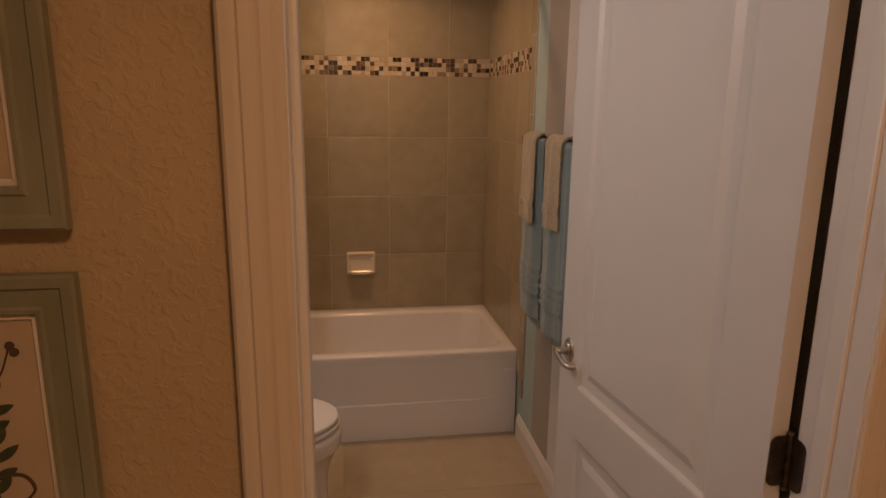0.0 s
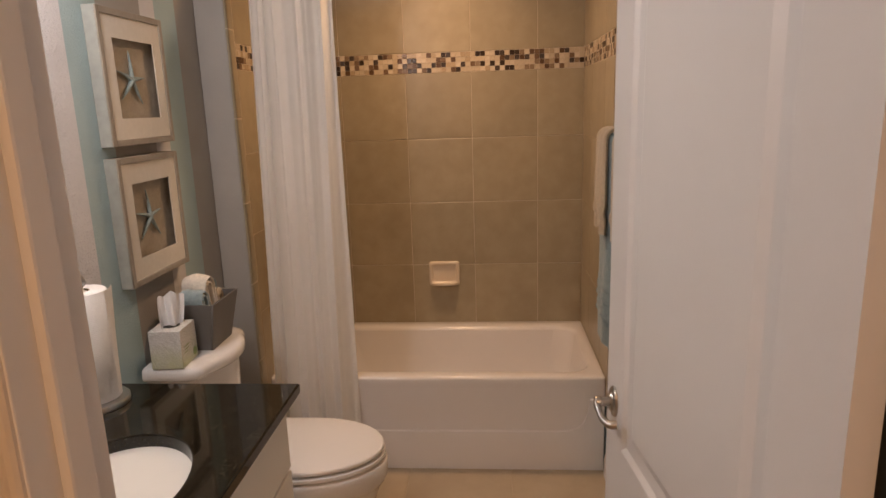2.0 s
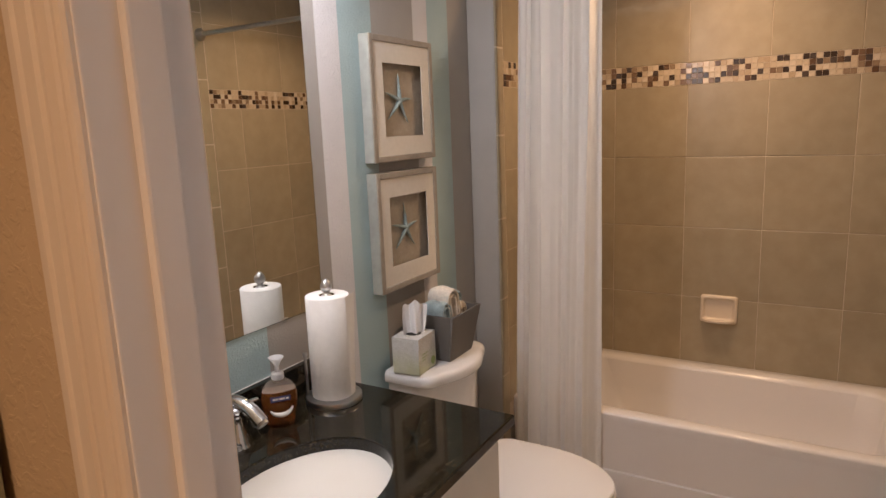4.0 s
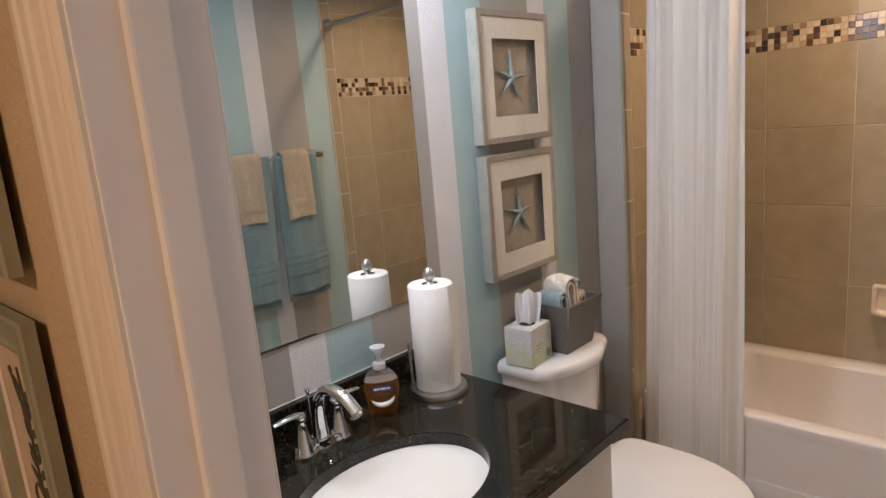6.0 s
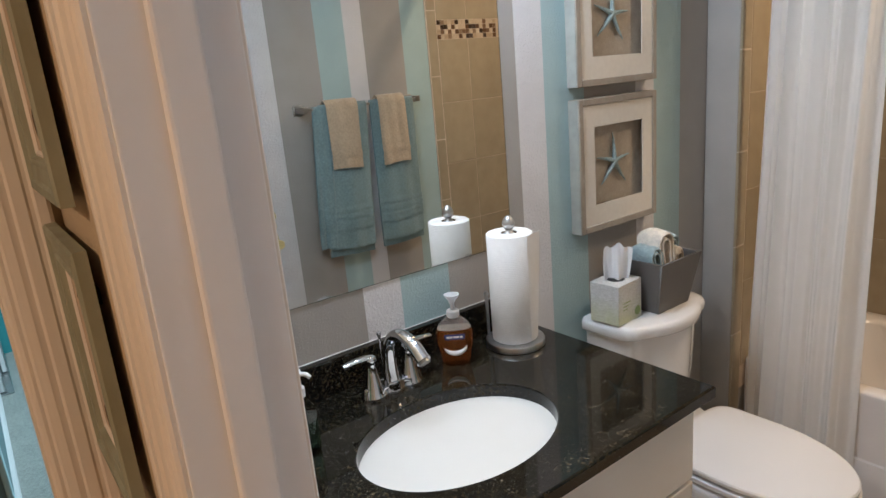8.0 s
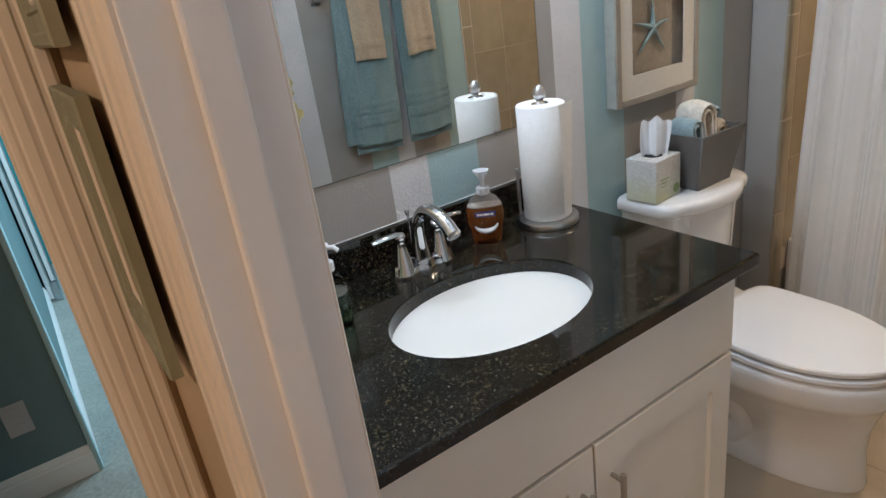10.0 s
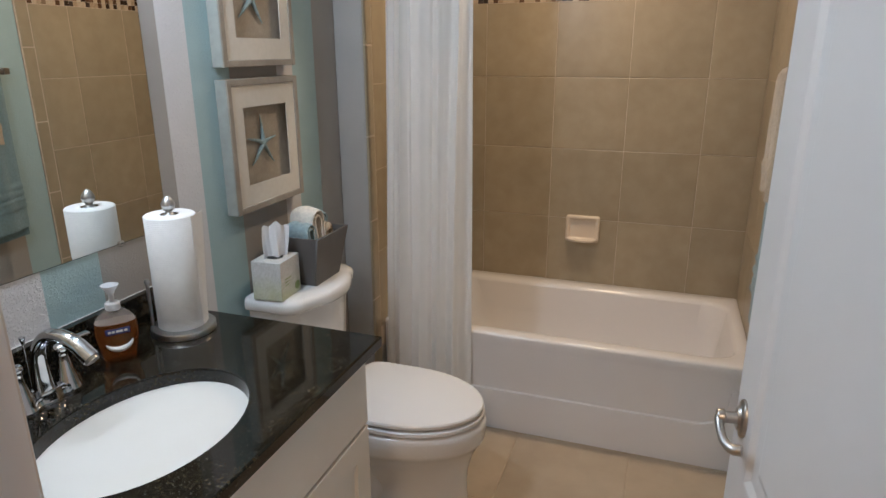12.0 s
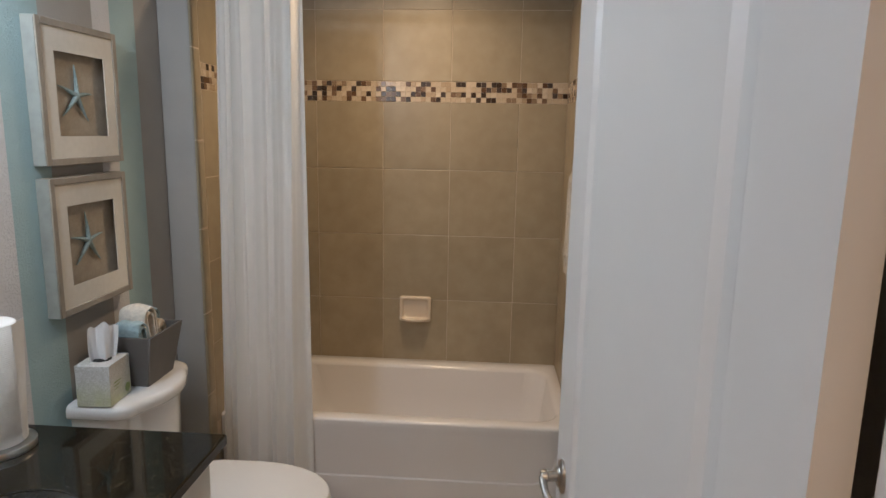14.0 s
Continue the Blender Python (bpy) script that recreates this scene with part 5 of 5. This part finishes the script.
def quilted():
    m = M_PAPER
    n, l = m.node_tree.nodes, m.node_tree.links
    co = n["Texture Coordinate"]
    vo = n.new("ShaderNodeTexWave")
    vo.wave_type, vo.bands_direction = "BANDS", "Z"
    vo.inputs["Scale"].default_value, vo.inputs["Distortion"].default_value = 70, 0.6
    vo.inputs["Detail"].default_value = 1
    l.new(co.outputs["Object"], vo.inputs["Vector"])
    dots = n.new("ShaderNodeTexVoronoi")
    dots.inputs["Scale"].default_value = 190
    l.new(co.outputs["Object"], dots.inputs["Vector"])
    add = n.new("ShaderNodeMath")
    add.operation = "ADD"
    l.new(vo.outputs["Fac"], add.inputs[0])
    l.new(dots.outputs["Distance"], add.inputs[1])
    bp = n.new("ShaderNodeBump")
    bp.inputs["Strength"].default_value, bp.inputs["Distance"].default_value = 0.36, 0.0010
    l.new(add.outputs[0], bp.inputs["Height"])
    l.new(bp.outputs["Normal"], n["Principled BSDF"].inputs["Normal"])
    return m


quilted()
rollt = thing("paper_towel_roll", (PX, PY, CT + 0.018), "white quilted paper towel roll with a loose end", "paper towel roll")
R = 0.057
part("paper", lathe([(0.021, 0.018), (R - 0.002, 0.018), (R, 0.020), (R, 0.290), (R - 0.0025, 0.2925), (0.021, 0.2925), (0.021, 0.018)], (PX, PY, CT), 64, cap=False), M_PAPER, rollt, angle=50)
part("core", lathe([(0.019, 0.019), (0.0208, 0.019), (0.0208, 0.2915), (0.019, 0.2915), (0.019, 0.019)], (PX, PY, CT), 32, cap=False), M_CARD, rollt, "brown cardboard core")
rows = []
for j in range(12):
    z = CT + 0.022 + 0.268 * j / 11
    line = []
    for i in range(14):
        u = i / 13
        a = radians(2 + 56 * u)
        rr = R + 0.0012 + 0.017 * u ** 3 * (j / 11) ** 0.8
        line.append((PX + rr * math.cos(a), PY + rr * math.sin(a), z))
    rows.append(line)
part("loose_sheet", sheet(rows, 0.0006), M_PAPER, rollt, "loose sheet end", angle=80)

# mirror
mir = thing("mirror", (0.0, 1.30, 1.073), "frameless wall mirror held by a clear clip", "mirror")
part("glass", box(0.0008, 0.829, 1.0785, 0.0026, 1.757, 1.98), [M_MIRROR], mir)
part("edge", box(0.0004, 0.8285, 1.0772, 0.0018, 1.7585, 1.981), M_MIRROR_EDGE, mir, "dark mirror edge")
part("clip", box(0.0005, 1.596, 1.071, 0.0055, 1.614, 1.0840, 0.002), M_CLEAR, mir, "clear plastic clip")

# ---------------------------------------------------------------- pictures


def starfish(cx, y, z, r, turn, x):
    """A slim-armed starfish with a raised centre."""
    bm = bmesh.new()
    lens_ = [1.0, 0.86, 1.0, 1.0, 0.90]
    for k in range(5):
        a = radians(90 + 72 * k + turn)
        L = r * lens_[k]
        dy, dz = -math.cos(a), math.sin(a)
        bend = 0.10 * (-1) ** k
        pts, rads = [], []
        for i in range(9):
            u = i / 8
            yy = y + dy * L * u - dz * L * bend * u * u
            zz = z + dz * L * u + dy * L * bend * u * u
            pts.append((x + 0.006 - 0.003 * u, yy, zz))
            rads.append(0.0066 * (1 - u) ** 0.9 + 0.0016)
        tube(pts, rads, 8, bm)
    lathe([(0, -0.002), (0.008, 0.0), (0.0075, 0.007), (0.004, 0.011), (0, 0.012)], (x, y, z), 12, bm, "x", False)
    return bm


def star_picture(z0, z1, turn, label):
    y0, y1, X = 2.005, 2.364, 0.040
    pic = thing("wall_picture", (0.0, (y0 + y1) / 2, z0), label, "wall picture", "starfish pictures")
    w = 0.019
    for a, b, c, d in ((y0, y0 + w, z0, z1), (y1 - w, y1, z0, z1), (y0 + w, y1 - w, z0, z0 + w), (y0 + w, y1 - w, z1 - w, z1)):
        rail = part("frame_rail", box(0.001, a, c, X, b, d, 0.0015, 1), M_FRAME, pic)
    part("frame_side", box(0.0015, y0 - 0.002, z0 + 0.001, X - 0.004, y0, z1 - 0.001), M_FRAME_SIDE, pic, "silvered outer side")
    mo = (2.073, 2.297, z0 + 0.079, z1 - 0.081)
    loops = [[(xx, a, c), (xx, b, c), (xx, b, d), (xx, a, d)] for xx, a, b, c, d in
             ((0.0355, y0 + w, y1 - w, z0 + w, z1 - w), (0.0357, mo[0], mo[1], mo[2], mo[3]), (0.0330, mo[0], mo[1], mo[2], mo[3]))]
    part("mat", rings(loops, None, False, False), M_MAT, pic, "wide ivory mat")
    part("backing", box(0.004, y0 + 0.01, z0 + 0.01, 0.011, y1 - 0.01, z1 - 0.01), M_LINEN, pic, "linen backing")
    part("starfish", starfish(0, (mo[0] + mo[1]) / 2 - 0.004, (mo[2] + mo[3]) / 2, 0.086, turn, 0.014), M_STAR, pic, "blue-green dried starfish", angle=60)
    return pic


star_picture(1.469, 1.856, 6, "starfish in a champagne shadow-box frame, upper of two")
star_picture(1.049, 1.436, 2, "starfish in a champagne shadow-box frame, lower of two")


def botanical(z0, z1, seed, label):
    """A distressed sage frame with a printed plant, on the hall side of the doorway wall."""
    x0, x1, Y = 0.212, 0.466, 0.686
    pic = thing("wall_picture", ((x0 + x1) / 2, HALL_F, z0), label, "wall picture", "botanical pictures")

    def frame_ring(ins):
        return [(x0 + ins, z0 + ins), (x1 - ins, z0 + ins), (x1 - ins, z1 - ins), (x0 + ins, z1 - ins)]
    loops = []
    for ins, y in ((0.0, HALL_F - 0.012), (0.0, Y + 0.003), (0.003, Y), (0.014, Y), (0.017, Y + 0.004), (0.036, Y + 0.006), (0.039, Y + 0.003), (0.044, Y + 0.004), (0.047, Y + 0.011), (0.047, HALL_F - 0.012)):
        loops.append([(x, y, z) for x, z in frame_ring(ins)])
    loops.append(loops[0])
    part("frame", rings(loops, None, False, False), M_SAGE, pic, "distressed sage frame", angle=25)
    part("hanger", box(x0 + 0.06, HALL_F - 0.0125, z1 - 0.08, x1 - 0.06, HALL_F - 0.001, z1 - 0.06), M_DARK, pic)
    part("fillet", rings([[(x, y, z) for x, z in frame_ring(i)] for i, y in ((0.046, Y + 0.012), (0.051, Y + 0.010), (0.054, Y + 0.014))], None, False, False), M_CASING, pic, "pale inner fillet")
    part("print", box(x0 + 0.05, Y + 0.0145, z0 + 0.05, x1 - 0.05, Y + 0.017, z1 - 0.05), M_PRINT, pic, "cream botanical print")
    rnd = random.Random(seed)
    g = (z1 - z0) / 0.4
    cx, yb = (x0 + x1) / 2 + 0.012, Y + 0.0135
    stem = bmesh.new()
    spine = arc([(cx + 0.004, yb, z0 + g * 0.075), (cx - 0.004, yb, z0 + g * 0.16), (cx + 0.006, yb, z0 + g * 0.24), (cx + 0.002, yb, z1 - 0.075)], 8)
    tube(spine, 0.0016, 6, stem)
    for s in (-1, 1):
        tube(arc([(cx, yb, z0 + g * 0.235), (cx + s * 0.022, yb, z0 + g * 0.265), (cx + s * 0.034, yb, z0 + g * 0.300)], 5), 0.0011, 6, stem)
        tube(arc([(cx, yb, z0 + g * 0.12), (cx + s * 0.03, yb, z0 + g * 0.122), (cx + s * 0.042, yb, z0 + g * 0.100), (cx + s * 0.030, yb, z0 + g * 0.082)], 5), 0.0018, 6, stem)
    part("stem", stem, M_INK, pic, "printed brown stem")
    for k in range(16):
        s = -1 if k % 2 else 1
        zz = z0 + g * (0.095 + 0.0115 * k)
        L = g * rnd.uniform(0.032, 0.050)
        ang = radians(rnd.uniform(15, 60))
        pts = [(cx + s * L * u * math.cos(ang * (0.6 + 0.4 * u)), yb - 0.0004, zz + L * u * math.sin(ang)) for u in [i / 6 for i in range(7)]]
        bm = tube(pts, [0.0006 + 0.0062 * math.sin(math.pi * min(1, i / 6 + 0.02)) ** 0.8 for i in range(7)], 6)
        bmesh.ops.scale(bm, vec=(1, 0.12, 1), verts=bm.verts, space=Matrix.Translation((0, -yb, 0)))
        part("leaf", bm, M_LEAF, pic)
    for dx, dz in ((0.036, 0.305), (0.040, 0.296), (-0.034, 0.302)):
        bm = lathe([(0, -0.002), (0.005, -0.001), (0.005, 0.001), (0, 0.002)], (cx + dx, yb, z0 + g * dz), 12, None, "y", False)
        part("berry", bm, M_INK, pic)
    return pic


botanical(1.431, 1.779, 3, "botanical print in a distressed sage frame, upper of two")
botanical(1.034, 1.382, 8, "botanical print in a distressed sage frame, lower of two")

# ---------------------------------------------------------------- tiles
TILES = {}


def tile_mesh(axis, w, h, t, mat_, edge=0.0015):
    """A tile w wide and h high with eased edges, its back on the wall, facing -y ("n"), +x ("w"), -x ("e") or up ("f")."""
    key = (axis, round(w, 4), round(h, 4), mat_.name)
    if key in TILES:
        return TILES[key]
    loops = [[(-w / 2 + i, -h / 2 + i), (w / 2 - i, -h / 2 + i), (w / 2 - i, h / 2 - i), (-w / 2 + i, h / 2 - i)] for i in (0, 0, edge)]
    deps = (0, t - edge * 0.7, t)
    put = {"n": lambda u, v, d: (u, -d, v), "w": lambda u, v, d: (d, u, v), "e": lambda u, v, d: (-d, u, v), "f": lambda u, v, d: (u, v, d)}[axis]
    bm = rings([[put(u, v, d) for u, v in lp] for lp, d in zip(loops, deps)], None, False, True)
    finish(bm, 20)
    me = bpy.data.meshes.new("tile")
    bm.to_mesh(me)
    bm.free()
    me.materials.append(mat_)
    TILES[key] = me
    return me


def lay(name, me, parent, loc):
    ob = new(name, me)
    ob.parent = parent
    ob.location = loc
    return ob


GAP = 0.003
ROWS = [0.39, 0.724, 1.061, 1.391, 1.720]
UPPER = [1.817, 2.150, CEIL]
ncols = [TILE_W, 0.343, 0.676, 1.010, 1.342, TILE_E]
for zs in (ROWS, UPPER):
    for z0, z1 in zip(zs, zs[1:]):
        for a, b in zip(ncols, ncols[1:]):
            lay("tile", tile_mesh("n", b - a - GAP, z1 - z0 - GAP, NORTH - TILE_N, M_TILE), wall_north, ((a + b) / 2, NORTH, (z0 + z1) / 2))
scols = [2.762, 2.968, 3.301, TILE_N]
for axis, wall, x, t in (("w", wall_wing, WING, TILE_W - WING), ("e", wall_east, EAST, EAST - TILE_E)):
    for zs in (ROWS, UPPER):
        for z0, z1 in zip(zs, zs[1:]):
            for a, b in zip(scols, scols[1:]):
                lay("tile", tile_mesh(axis, b - a - GAP, z1 - z0 - GAP, t, M_TILE), wall, (x, (a + b) / 2, (z0 + z1) / 2))
    z = 0.20
    while z < CEIL - 0.01:
        z1 = min(z + 0.333, CEIL)
        lay("edge_tile", tile_mesh(axis, 0.060, z1 - z - GAP, t, M_TILE, 0.004), wall, (x, 2.7305, (z + z1) / 2))
        z = z1
MS, MG = 0.0242, 0.0016
for row in range(4):
    z = 1.720 + MS * (row + 0.5)
    n = int((TILE_E - TILE_W) / MS)
    step = (TILE_E - TILE_W) / n
    for k in range(n):
        lay("mosaic_tile", tile_mesh("n", step - MG, MS - MG, NORTH - TILE_N, M_MOSAIC, 0.001), wall_north, (TILE_W + step * (k + 0.5), NORTH, z))
    n = int((TILE_N - 2.762) / MS)
    step = (TILE_N - 2.762) / n
    for axis, wall, x, t in (("w", wall_wing, WING, TILE_W - WING), ("e", wall_east, EAST, EAST - TILE_E)):
        for k in range(n):
            lay("mosaic_tile", tile_mesh(axis, step - MG, MS - MG, t, M_MOSAIC, 0.001), wall, (x, 2.762 + step * (k + 0.5), z))
FT = 0.445
floor_ob = bpy.data.objects["floor"]
for i in range(-2, 6):
    for j in range(-8, 4):
        a, b = 0.728 + FT * (i - 1), 2.342 + FT * (j - 1)
        if a + FT < -0.14 or a > 2.6 or b + FT < -1.3 or b > 2.85:
            continue
        lay("floor_tile", tile_mesh("f", FT - 0.004, FT - 0.004, 0.006, M_FLOORTILE, 0.002), floor_ob, (a + FT / 2, b + FT / 2, FLOOR - 0.0035))
